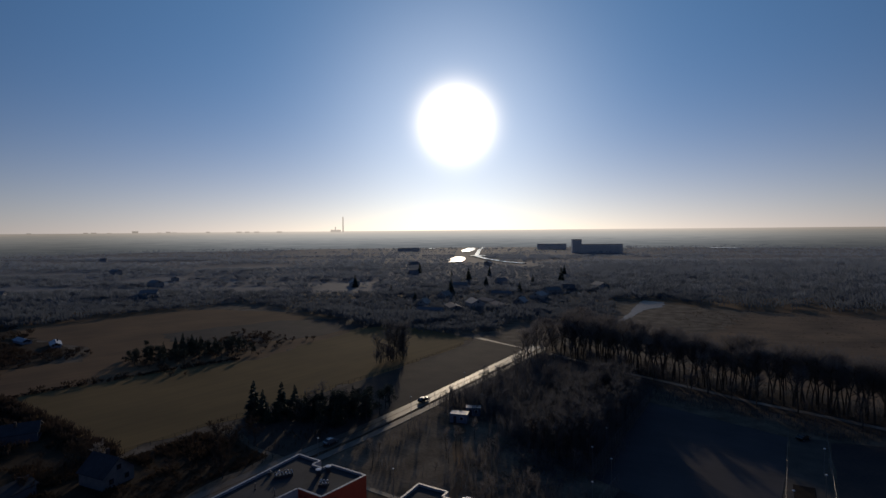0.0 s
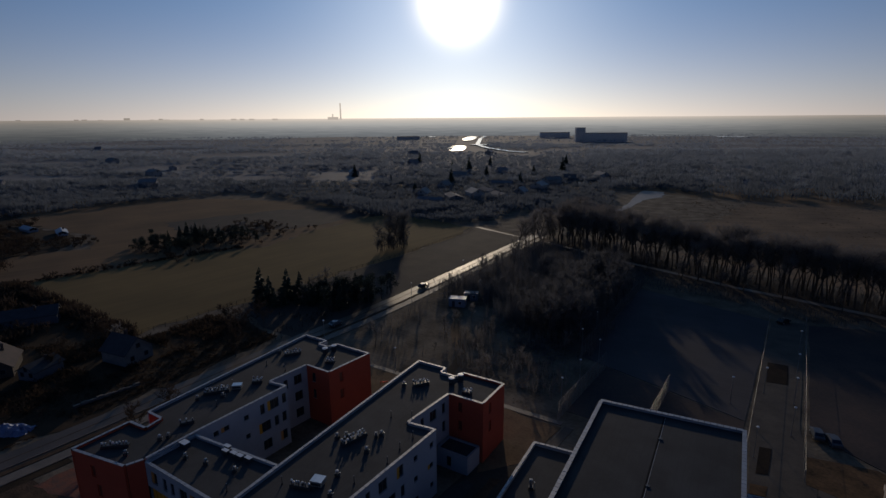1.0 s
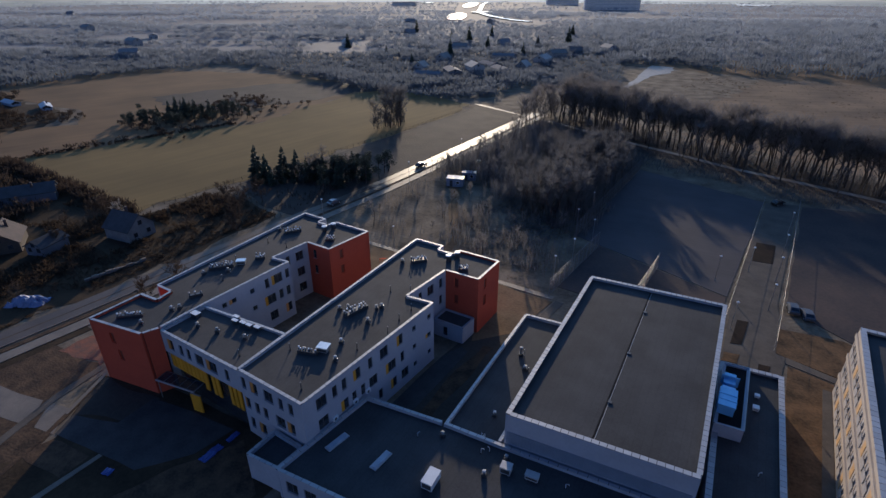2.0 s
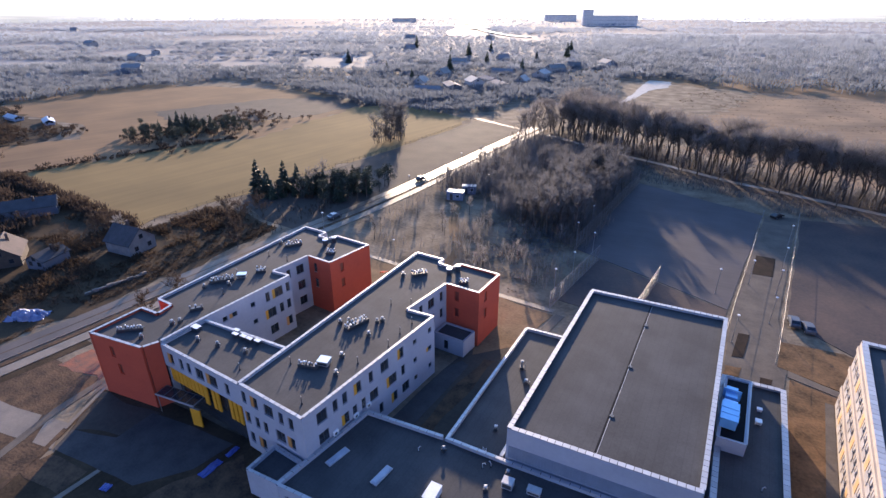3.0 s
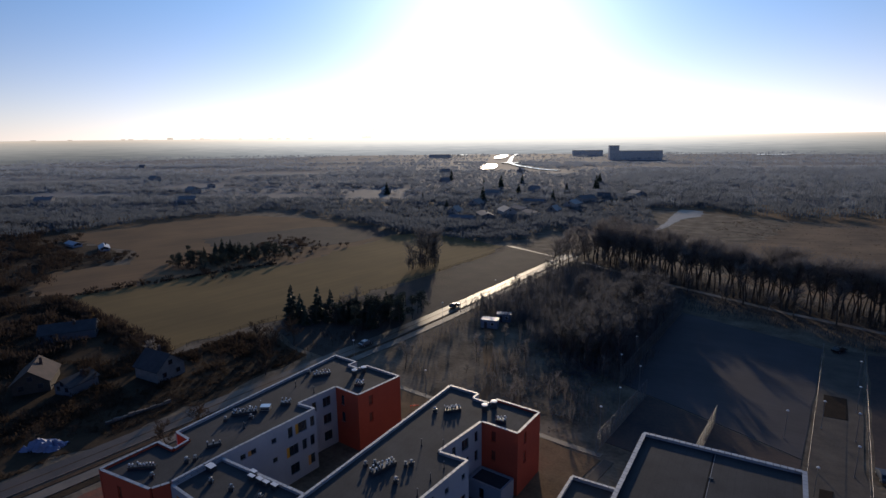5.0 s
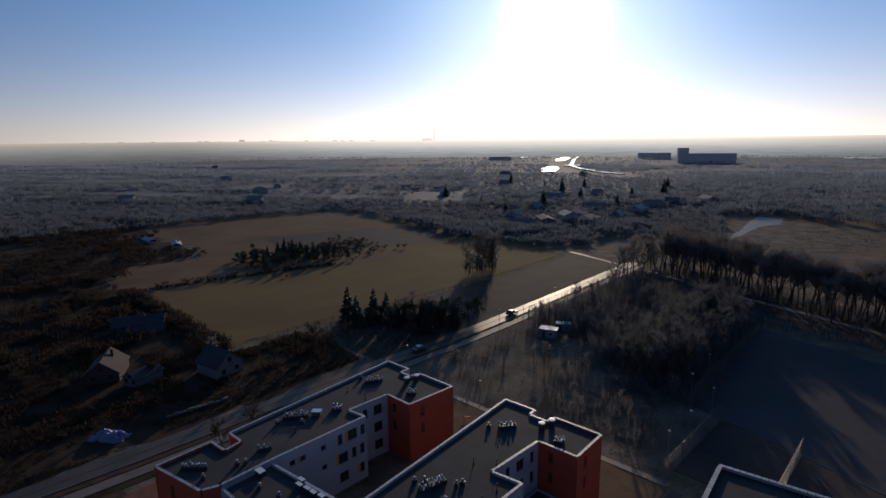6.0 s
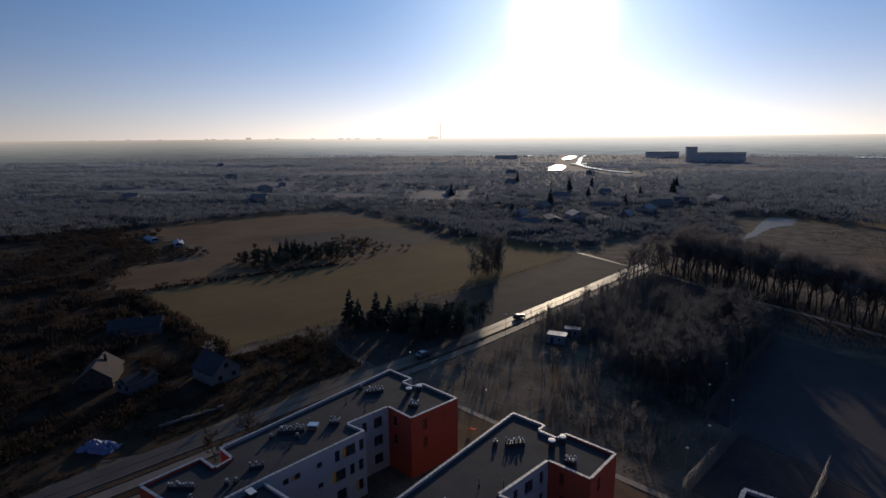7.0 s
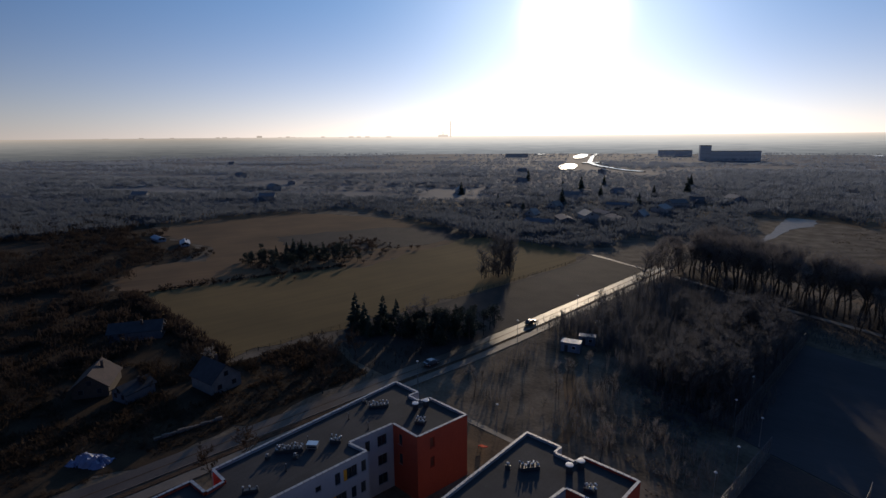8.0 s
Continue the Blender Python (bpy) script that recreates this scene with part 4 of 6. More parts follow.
# gym and low blocks
GYM = [(21.2, 14.2), (43.5, 17.2), (40.7, 56.8), (18.4, 53.7)]
gym = building("gym_hall", GYM, 9.8, "large gym hall with a wide flat felt roof and pale coping", "sports hall", {}, floors=(0.05,), wide=0.62, pitch=0.9)
LOWB = [(-0.2, -5.0), (46.2, 1.2), (44.6, 16.9), (21.2, 13.75), (12.9, 12.9), (0.75, 10.9)]
low_block = building("low_block", LOWB, 4.85, "single-storey block with a dark flat roof before the gym", "school", {0: ("white", [win(2.2, 2.6, "L"), win(5.0, 2.6, "L"), win(8.0, 2.6, "L")])}, floors=(0.05,), wide=0.46, pitch=1.2)
ANNEX = [(12.95, 12.98), (20.8, 13.78), (18.72, 43.95), (10.7, 42.9)]
annex = building("gym_annex", ANNEX, 4.7, "low annex with a felt roof along the gym", "school", {}, floors=(0.05,), wide=0.46, pitch=1.0, bare=(0,))
SIDEB = [(44.7, 17.6), (52.9, 18.6), (50.7, 48.9), (42.0, 47.7)]
side_block = building("side_annex", SIDEB, 4.75, "low service annex with a dark felt roof", "school", {}, floors=(0.05,), wide=0.75, pitch=0.9)
entry_box = building("entrance_box", [(-5.6, -5.2), (-0.5, -4.6), (-0.35, -0.4), (-5.8, -0.4)], 4.3, "small white porch with a flat roof", "porch", {}, floors=(0.05,))
shed = building("bin_annex", [(-3.4, 34.2), (2.6, 34.4), (2.7, 38.3), (-3.4, 38.0)], 3.4, "low white annex before the red end block", "annex", {1: ("white", []), 0: ("white", [win(2.4, 1.5, "M")])}, floors=(0.05,), lip=0.07, wide=0.2)


# ---- vegetation ----
def grow(bm_wood, bm_twig, r, height, spread, limbs, twigs, low=0.3, fat=0.03):
    """A bare tree: bent trunk, rising limbs, branches and many fine twigs."""
    def bend(p, d, length, rad, steps, wood, sides):
        out = [(p, d)]
        for i in range(steps):
            q = p + d * (length / steps)
            rod(wood, p, q, rad * (1 - 0.75 * i / steps), rad * (1 - 0.75 * (i + 1) / steps), sides)
            d = (d + Vector((r.uniform(-0.25, 0.25), r.uniform(-0.25, 0.25), r.uniform(-0.05, 0.2)))).normalized()
            p = q
            out.append((p, d))
        return out
    trunk = bend(Vector((0, 0, -0.1)), Vector((r.uniform(-0.06, 0.06), r.uniform(-0.06, 0.06), 1)).normalized(), height * 0.8, height * 0.016, 5, bm_wood, 6)
    for i in range(limbs):
        k = r.uniform(low, 1.0)
        j = min(len(trunk) - 2, int(k * (len(trunk) - 1)))
        p = trunk[j][0].lerp(trunk[j + 1][0], k * (len(trunk) - 1) - j)
        a = i * 2.4 + r.uniform(-0.4, 0.4)
        d = Vector((math.cos(a), math.sin(a), r.uniform(0.5, 1.3))).normalized()
        limb = bend(p, d, height * spread * (1.25 - 0.7 * k), height * 0.006, 3, bm_wood, 4)
        for t in range(twigs):
            s = r.randrange(1, len(limb))
            p2 = limb[s][0].lerp(limb[s - 1][0], r.random())
            d2 = (limb[s][1] + Vector((r.uniform(-1, 1), r.uniform(-1, 1), r.uniform(-0.2, 0.9)))).normalized()
            q2 = p2 + d2 * height * r.uniform(0.06, 0.13)
            side = d2.cross(Vector((r.uniform(-1, 1), r.uniform(-1, 1), 0.3))).normalized() * 0.045
            bm_twig.faces.new([bm_twig.verts.new(v) for v in (p2 - side, p2 + side, q2)])
            for w in range(8):
                d3 = (d2 + Vector((r.uniform(-1, 1), r.uniform(-1, 1), r.uniform(-0.3, 0.8)))).normalized()
                p3 = p2.lerp(q2, r.uniform(0.3, 1))
                q3 = p3 + d3 * height * r.uniform(0.05, 0.11)
                side = d3.cross(Vector((r.uniform(-1, 1), r.uniform(-1, 1), 0.3))).normalized() * fat
                bm_twig.faces.new([bm_twig.verts.new(v) for v in (p3 - side, p3 + side, q3)])


def bare_tree(seed, height, spread, limbs, twigs, label, name="bare_tree", low=0.3, fat=0.03, leaf="twig"):
    r = random.Random(seed)
    wood, twig = B(), B()
    grow(wood, twig, r, height, spread, limbs, twigs, low, fat)
    ob = thing(name, pose(0, 0, 0), label, "tree")
    part("trunk", wood, "bark", ob)
    part("crown", twig, leaf, ob, "bare brown twigs")
    return ob


def fir(seed, height, label):
    r = random.Random(seed)
    ob = thing("fir_tree", pose(0, 0, 0), label, "tree")
    part("trunk", rod(B(), (0, 0, -0.1), (0, 0, height * 0.95), height * 0.02, 0.02, 6), "bark", ob)
    bm = B()
    tiers = int(height * 2.2)
    for i in range(tiers):
        f = i / tiers
        z = height * (0.08 + 0.9 * f)
        rad = height * 0.29 * (1 - f) ** 0.85 + 0.15
        for k in range(max(5, int(13 * (1 - f)) + 4)):
            a = r.uniform(0, 2 * math.pi)
            ln = rad * r.uniform(0.6, 1.12)
            d = Vector((math.cos(a), math.sin(a), -0.25 + 0.25 * f))
            s = Vector((-math.sin(a), math.cos(a), 0)) * ln * r.uniform(0.22, 0.36)
            p = Vector((0, 0, z + r.uniform(-0.25, 0.25)))
            tip = p + d * ln + Vector((0, 0, r.uniform(-0.15, 0.15)))
            midp = p + d * ln * 0.55
            va, vb, vc, vd = [bm.verts.new(v) for v in (p, midp + s + Vector((0, 0, -0.22)), tip, midp - s + Vector((0, 0, -0.22)))]
            top = bm.verts.new(midp + Vector((0, 0, 0.2)))
            bm.faces.new((va, vb, top)), bm.faces.new((vb, vc, top)), bm.faces.new((vc, vd, top)), bm.faces.new((vd, va, top))
    part("crown", bm, "needle", ob, "dark green needles")
    return ob


def pine(seed, height, label):
    """A round-headed evergreen: trunk, limbs and a crown of many small needle tufts."""
    r = random.Random(seed)
    ob = thing("pine_tree", pose(0, 0, 0), label, "tree")
    bm = rod(B(), (0, 0, -0.1), (0.2, 0.1, height * 0.8), height * 0.02, 0.05, 6)
    lumps = []
    for k in range(11):
        a, z, q = k * 2.4, height * r.uniform(0.3, 0.88), r.uniform(0.1, 0.24) * height
        q *= 1.15 - z / height * 0.6
        p = Vector((math.cos(a) * q, math.sin(a) * q, z))
        rod(bm, (0.1, 0.05, z * 0.85), p, 0.06, 0.02, 4)
        lumps.append((p, height * r.uniform(0.09, 0.16)))
    part("trunk", bm, "bark", ob)
    bm = B()
    for p, rad in lumps:
        for k in range(60):
            d = Vector((r.gauss(0, 1), r.gauss(0, 1), r.gauss(0, 0.8))).normalized() * rad * r.random() ** 0.4
            t = Vector((r.uniform(-1, 1), r.uniform(-1, 1), r.uniform(-0.4, 0.9))).normalized() * r.uniform(0.25, 0.5)
            s = t.cross(Vector((r.uniform(-1, 1), r.uniform(-1, 1), 0.4))).normalized() * r.uniform(0.12, 0.24)
            c = p + d
            bm.faces.new([bm.verts.new(v) for v in (c - s, c + t * 0.3 - s * 0.2, c + t, c + s)])
    part("crown", bm, "evergreen", ob, "dark green needle tufts")
    return ob


BARE = [bare_tree(11, 16.5, 0.27, 22, 9, "tall bare deciduous tree in the winter belt", low=0.44, fat=0.020),
        bare_tree(12, 9.5, 0.38, 15, 8, "bare deciduous tree with a wide crown", low=0.2),
        bare_tree(13, 18.0, 0.25, 22, 9, "slender tall bare tree", low=0.47, fat=0.020),
        bare_tree(14, 7.0, 0.42, 13, 8, "small bare tree with dense twigs", low=0.15)]
PINES = [pine(41, 8.5, "round-headed dark pine by the road"), pine(42, 7.0, "smaller round-headed dark pine")]
POLES = [bare_tree(15, 9.5, 0.17, 15, 6, "thin young bare tree", fat=0.017), bare_tree(16, 8.0, 0.20, 14, 6, "thin bare birch in the wood", fat=0.017)]
SHRUB = [bare_tree(21, 3.6, 0.6, 9, 6, "leafless brown shrub on rough ground", "shrub"), bare_tree(22, 4.6, 0.45, 10, 6, "leafless young birch on rough ground", "shrub")]
BUSH = [bare_tree(23, 5.5, 0.5, 14, 8, "dense bare garden bush", "bush", 0.08, 0.042, "bush_twig"), bare_tree(24, 7.5, 0.4, 15, 8, "bare garden tree with dense twigs", "bare_tree", 0.15, 0.042, "bush_twig")]
FIRS = [fir(31, 10.0, "dark green fir tree"), fir(32, 7.5, "smaller dark green fir tree"), fir(33, 12.0, "tall dark green fir tree")]
USED = set()


def plant(kinds, x, y, lo=0.8, hi=1.2, z=0.0):
    src = rnd.choice(kinds)
    s = rnd.uniform(lo, hi)
    m = pose(x, y, z, 0, 0, rnd.uniform(0, 360))
    if src.name not in USED:
        USED.add(src.name)
        src.matrix_world = m
        src.scale = (1, 1, 1)
        return src
    ob = copy_thing(src, m)
    ob.scale = (s, s, s * rnd.uniform(0.92, 1.1))
    return ob


def belt_y(x):
    for (ax, ay), (bx, by) in zip(BELT, BELT[1:]):
        if ax <= x <= bx:
            return ay + (by - ay) * (x - ax) / (bx - ax)
    return BELT[-1][1]


# tree belt on both sides of the pale path: the front rows as trees, the depth of the belt as one stand
def stand(name, label, kinds, spots, leaf="twig"):
    """Many bare trees joined, for woods that nobody could count."""
    for pname, mat in (("trunk", "bark"), ("crown", leaf)):
        vs, fs, sizes, base = [], [], [], 0
        for k, (x, y, s) in enumerate(spots):
            me = [p for p in kinds[k % len(kinds)].children if p.name.split(".")[0] == pname][0].data
            co = np.empty(len(me.vertices) * 3)
            me.vertices.foreach_get("co", co)
            co = co.reshape(-1, 3)
            a = k * 2.399
            ca, sa = math.cos(a), math.sin(a)
            vs.append(np.column_stack((x + s * (co[:, 0] * ca - co[:, 1] * sa), y + s * (co[:, 0] * sa + co[:, 1] * ca), s * co[:, 2])))
            fs += [tuple(base + v for v in p.vertices) for p in me.polygons]
            base += len(co)
        me = bpy.data.meshes.new(name)
        me.from_pydata(np.concatenate(vs).tolist(), [], fs)
        me.materials.append(M[mat])
        if pname == "trunk":
            root = tagged(new(name, me), label, "woods", kind="stuff")
        else:
            tagged(new("crowns", me), "crowns of the stand", kind="stuff").parent = root
    return root


def far_trees(name, label, spots, mat="far_wood"):
    """Far woods: every bare crown a loose sheaf of thin upright slivers, turned to face the view."""
    verts, faces = [], []
    for x, y, h in spots:
        w = h * rnd.uniform(0.3, 0.55)
        for k in range(26):
            a, q = rnd.uniform(0, 2 * math.pi), rnd.random() ** 0.5
            cx, cy = x + math.cos(a) * w * q, y + math.sin(a) * w * q
            z0 = h * rnd.uniform(0.2, 0.62) * (0.6 + 0.4 * q)
            z1 = z0 + h * rnd.uniform(0.22, 0.42) * (1.2 - 0.5 * q)
            s = rnd.uniform(0.10, 0.24) + h * 0.009
            # slivers face the view and the sun, which evens out their brightness
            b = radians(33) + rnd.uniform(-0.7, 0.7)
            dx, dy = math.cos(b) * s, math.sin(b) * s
            i = len(verts)
            verts += [(cx - dx, cy - dy, z0), (cx + dx, cy + dy, z0 + s), (cx + math.cos(a) * w * 0.2, cy + math.sin(a) * w * 0.2, z1)]
            faces.append((i, i + 1, i + 2))
        i = len(verts)
        verts += [(x - 0.25, y, 0), (x + 0.25, y, 0), (x, y, h * 0.7)]
        faces.append((i, i + 1, i + 2))
    me = bpy.data.meshes.new(name)
    me.from_pydata(verts, [], faces)
    me.materials.append(M[mat])
    return tagged(new(name, me), label, "woods", kind="stuff")


x = -48.0
back = []
while x < 165:
    y = belt_y(x)
    if x < 95:
        plant(BARE[0:3:2], x + rnd.uniform(-1.2, 1.2), y + 3.2 + rnd.uniform(-0.8, 0.8), 0.92, 1.22)
        if rnd.random() < 0.22:
            plant(BARE, x + rnd.uniform(-1.2, 1.2), y - 3.6 + rnd.uniform(-1.0, 1.0), 0.7, 1.05)
    else:
        back += [(x, y + 3.2, rnd.uniform(0.8, 1.15)), (x + 1, y - 3.6, rnd.uniform(0.7, 1.0))]
    for off in (6.4, 10.8, 15.5) if x > -26 else (6.5, 11.0, 16.0, 21.0, 26.0):
        back.append((x + rnd.uniform(-1.5, 1.5), y + off + rnd.uniform(-1.4, 1.4), rnd.uniform(0.85, 1.22)))
    x += rnd.uniform(2.3, 3.7)
stand("tree_belt", "dense belt of tall bare winter trees", BARE[0:3:2], back)
# wood between road and pitch
inner_wood = []
while len(inner_wood) < 620:
    x, y = rnd.uniform(-54, 1.5), rnd.uniform(98, 198)
    edge = 110 + 10 * noise.noise((x * 0.06, 1, 0)) - (0 if x < -26 else 13)
    room = belt_y(x) - y
    if room < 4 or y < edge:
        continue
    if x > -16 and room < 32:
        continue
    tall = min(9.0, 2.4 + 0.16 * room) * rnd.uniform(0.75, 1.1)     # low saplings towards the path
    inner_wood.append((x, y, tall / 9.0))
stand("bare_wood", "grey-brown winter wood of thin bare trees", POLES, inner_wood[::4], "hazed_twig")
grove = []
while len(grove) < 110:
    x, y = rnd.uniform(-17, 1.2), rnd.uniform(93, 152)
    if belt_y(x) - y > 27 + 0.8 * max(0, -x - 6):
        grove.append((x, y, rnd.uniform(1.15, 1.65)))
stand("young_grove", "taller bare trees standing close along the pitch", POLES, grove, "hazed_twig")


def brushwood(name, label, spots, mat):
    """A dense stand of saplings: every one a stem and a narrow fan of fine upright twigs."""
    verts, faces = [], []
    for x, y, tall in spots:
        lean = Vector((rnd.uniform(-0.1, 0.1), rnd.uniform(-0.1, 0.1), 1))
        for k in range(26):
            a = rnd.uniform(0, 2 * math.pi)
            base = lean * tall * (0.0 if k == 0 else rnd.uniform(0.12, 0.7))
            out = Vector((math.cos(a), math.sin(a), 0)) * rnd.uniform(0.1, 0.55)
            tip = base + (lean + out) * tall * (1.0 if k == 0 else rnd.uniform(0.2, 0.42))
            w = (0.05 if k == 0 else rnd.uniform(0.018, 0.034))
            b = rnd.uniform(0, math.pi)
            i = len(verts)
            verts += [(x + base.x - math.cos(b) * w, y + base.y - math.sin(b) * w, base.z), (x + base.x + math.cos(b) * w, y + base.y + math.sin(b) * w, base.z), (x + tip.x, y + tip.y, tip.z)]
            faces.append((i, i + 1, i + 2))
    me = bpy.data.meshes.new(name)
    me.from_pydata(verts, [], faces)
    me.materials.append(M[mat])
    return tagged(new(name, me), label, "woods", kind="stuff")


dense = []
while len(dense) < 4300:
    x, y = rnd.uniform(-55, 2.0), rnd.uniform(96, 199)
    room = belt_y(x) - y
    if room < 2.5 or y < 108 + 10 * noise.noise((x * 0.06, 1, 0)) - (0 if x < -26 else 13) or noise.noise((x * 0.07, y * 0.07, 3)) + 0.5 * noise.noise((x * 0.2, y * 0.2, 3)) < rnd.uniform(-0.6, -0.1):
        continue
    low = 0.28 if x > -18 and room < 30 else 1.0
    dense.append((x + rnd.gauss(0, 1.0), y + rnd.gauss(0, 1.5), min(8.0, 2.0 + 0.16 * room) * low * rnd.uniform(0.45, 1.1)))
brushwood("saplings", "dense grey winter saplings between road and pitch", dense, "hazed_twig")
front = []
while len(front) < 1300:
    x = rnd.uniform(-8, 150)
    y = belt_y(x) - rnd.uniform(5.0, 26)
    if x > 0 and y < (154 if x < 42 else 146 if x < 60 else 151) + 1.5 * noise.noise((x * 0.2, 3, 0)):
        continue
    front.append((x, y, min(rnd.uniform(0.5, 1.7), 0.3 + 0.12 * (belt_y(x) - y))))
while len(front) < 3000:
    x = rnd.uniform(-40, 150)
    y = belt_y(x) + rnd.uniform(2.0, 19)
    if noise.noise((x * 0.1, y * 0.1, 9)) > rnd.uniform(-0.6, 0.1):
        front.append((x, y, rnd.uniform(1.6, 4.6)))
brushwood("belt_undergrowth", "brown undergrowth and saplings along the belt path", front, "hazed_twig")
roadside = [(x, y, rnd.uniform(0.5, 1.7)) for x, y in [(rnd.uniform(-100, -69), rnd.uniform(48, 92)) for i in range(1500)] if noise.noise((x * 0.12, y * 0.12, 5)) > rnd.uniform(-0.25, 0.45) and y > 40 - 0.9 * (x + 75)]
brushwood("roadside_scrub", "dark brown scrub between the road and the firs", roadside, "bush_twig")
thin = [(x, y, rnd.uniform(1.2, 4.2)) for x, y in [(rnd.uniform(-52, 6), rnd.uniform(65, 112)) for i in range(2400)] if noise.noise((x * 0.09, y * 0.09, 7)) + (0.25 if x > -26 else -0.05) > rnd.uniform(-0.1, 0.5) and not (-47 < x < -30 and 88 < y < 116) and abs(x + 24 + (y - 60) * 0.35) > 2.2]
brushwood("scrub_saplings", "thin scattered saplings on rough grass behind the school", thin, "twig")
for i in range(90):
    x, y = rnd.uniform(-51, 3), rnd.uniform(60, 118)
    if -47 < x < -34 and 92 < y < 116 or (x < -30 and rnd.random() < 0.5) or abs(x + 24 + (y - 60) * 0.1) < 3 or (x > -32 and y < 96 and rnd.random() < 0.75):
        continue
    plant(SHRUB[1:] + POLES, x, y, 0.5, 0.9)
for i in range(12):
    plant(BARE[:3], -60 + rnd.uniform(-4, 9), 206 + rnd.uniform(0, 14), 0.7, 1.0)
for i in range(16):
    plant(BARE, -55.0 + rnd.uniform(-0.6, 1.5), 168 + i * 3.0, 0.6, 0.95)
# firs by the road, the copse in the field and the big clump behind it
for i in range(15):
    f = i / 14
    plant(FIRS[:2] + PINES[1:] if i % 4 else FIRS[2:], -97 + 15 * f + rnd.gauss(0, 1.4), 72 + 14 * f + rnd.gauss(0, 1.6), 0.65, 0.95)
for i in range(26):
    plant(PINES + PINES + FIRS[1:2], min(-67.0, -72.5 + rnd.gauss(0, 3.8)), 88 + rnd.gauss(0, 5.5), 0.85, 1.2)
for i in range(8):
    plant(PINES + FIRS[1:2], -80 + rnd.gauss(0, 2.0), 83 + rnd.gauss(0, 2.5), 0.8, 1.1)
for i in range(16):
    f = rnd.random()
    plant(FIRS[1:2] + PINES, -95 + 19 * f + rnd.gauss(0, 1.5), 70 + 16 * f + rnd.gauss(0, 1.5), 0.5, 0.8)
for i in range(9):
    plant(BARE[1:2] + BARE[3:], -84 + rnd.gauss(0, 5), 84 + rnd.gauss(0, 5), 0.7, 0.9)
for i in range(12):
    plant(FIRS[1:2] + FIRS[:1], -203 + rnd.gauss(0, 3), 104 + i * 1.7, 0.75, 1.0)
stand("copse", "dense copse of dark pines in the field", PINES, [(-203 + rnd.gauss(0, 7.5) + 0.25 * k, 86 + k * 0.62, rnd.uniform(0.55, 1.0)) for k in range(72)], "evergreen")
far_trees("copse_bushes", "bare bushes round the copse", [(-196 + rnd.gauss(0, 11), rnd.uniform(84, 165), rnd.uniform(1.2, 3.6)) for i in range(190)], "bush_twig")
clump = [(-107 + 5.0 * (rnd.random() - rnd.random()), 152 + 11 * (rnd.random() - rnd.random()), rnd.uniform(0.6, 0.9) if i % 2 else rnd.uniform(0.8, 1.2)) for i in range(40)][:28]
stand("tree_clump", "dark clump of bare trees at the field edge", [BARE[1], BUSH[1], BARE[0]], [(x, y, k) for x, y, k in clump], "hazed_twig")
# gardens left of the road
garden = []
for i in range(380):
    x, y = rnd.uniform(-235, -73), rnd.uniform(-50, 58)
    if -101 < x < -82 and 14 < y < 36 or (x < -101 and y > 31) or (-120 < x < -100 and 0 < y < 16):
        continue
    if x > -101 and -12 < y < 60 and i % 4:
        continue
    if i < 34 and x > -150:
        plant(BUSH + BARE[1:2], x, y, 0.6, 0.9)
    else:
        garden.append((x, y, rnd.uniform(0.4, 0.85)))
stand("garden_trees", "tangle of bare garden trees and hedges", BUSH, [p for p in garden if p[0] > -128], "bush_twig")
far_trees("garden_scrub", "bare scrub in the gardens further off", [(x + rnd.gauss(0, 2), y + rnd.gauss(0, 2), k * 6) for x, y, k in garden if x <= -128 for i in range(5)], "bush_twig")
west = []
while len(west) < 2300:
    x, y = rnd.uniform(-430, -212), rnd.uniform(-110, 118)
    if y > 36 - (x + 200) * 0.29 + 6 * noise.noise((x * 0.04, y * 0.04, 2)) and not (-325 < x < -240 and y < 40 - (x + 200) * 0.40) or noise.noise((x * 0.03, y * 0.03, 4)) < -0.32:
        continue
    west.append((x, y, rnd.uniform(2.0, 6.0)))
west += [(rnd.uniform(-322, -236), rnd.uniform(56, 86), rnd.uniform(1.5, 3.6)) for i in range(220)]
west = [p for p in west if not (-312 < p[0] < -262 and 70 < p[1] < 92)]
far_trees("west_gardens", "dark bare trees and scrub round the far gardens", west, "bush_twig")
for x, y in ((-57.7, 11.4), (-58.3, 18.6), (-70.2, 42.0)):
    plant(BUSH[1:], x, y, 0.85, 1.05)
for x, y in ((-84.7, 50.3), (-79, 50), (-82, 60)):
    plant(BUSH[1:], x, y, 1.0, 1.3)
edge = [(-103 - i * 0.4, 33.5 + rnd.uniform(-2, 2.5), rnd.uniform(1.6, 4.2)) for i in range(220)]
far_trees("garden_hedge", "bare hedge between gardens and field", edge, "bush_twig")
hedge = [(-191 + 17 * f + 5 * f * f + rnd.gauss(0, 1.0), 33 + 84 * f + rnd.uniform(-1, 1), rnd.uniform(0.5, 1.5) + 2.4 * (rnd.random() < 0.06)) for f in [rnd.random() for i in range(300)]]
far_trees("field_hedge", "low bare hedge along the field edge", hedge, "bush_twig")


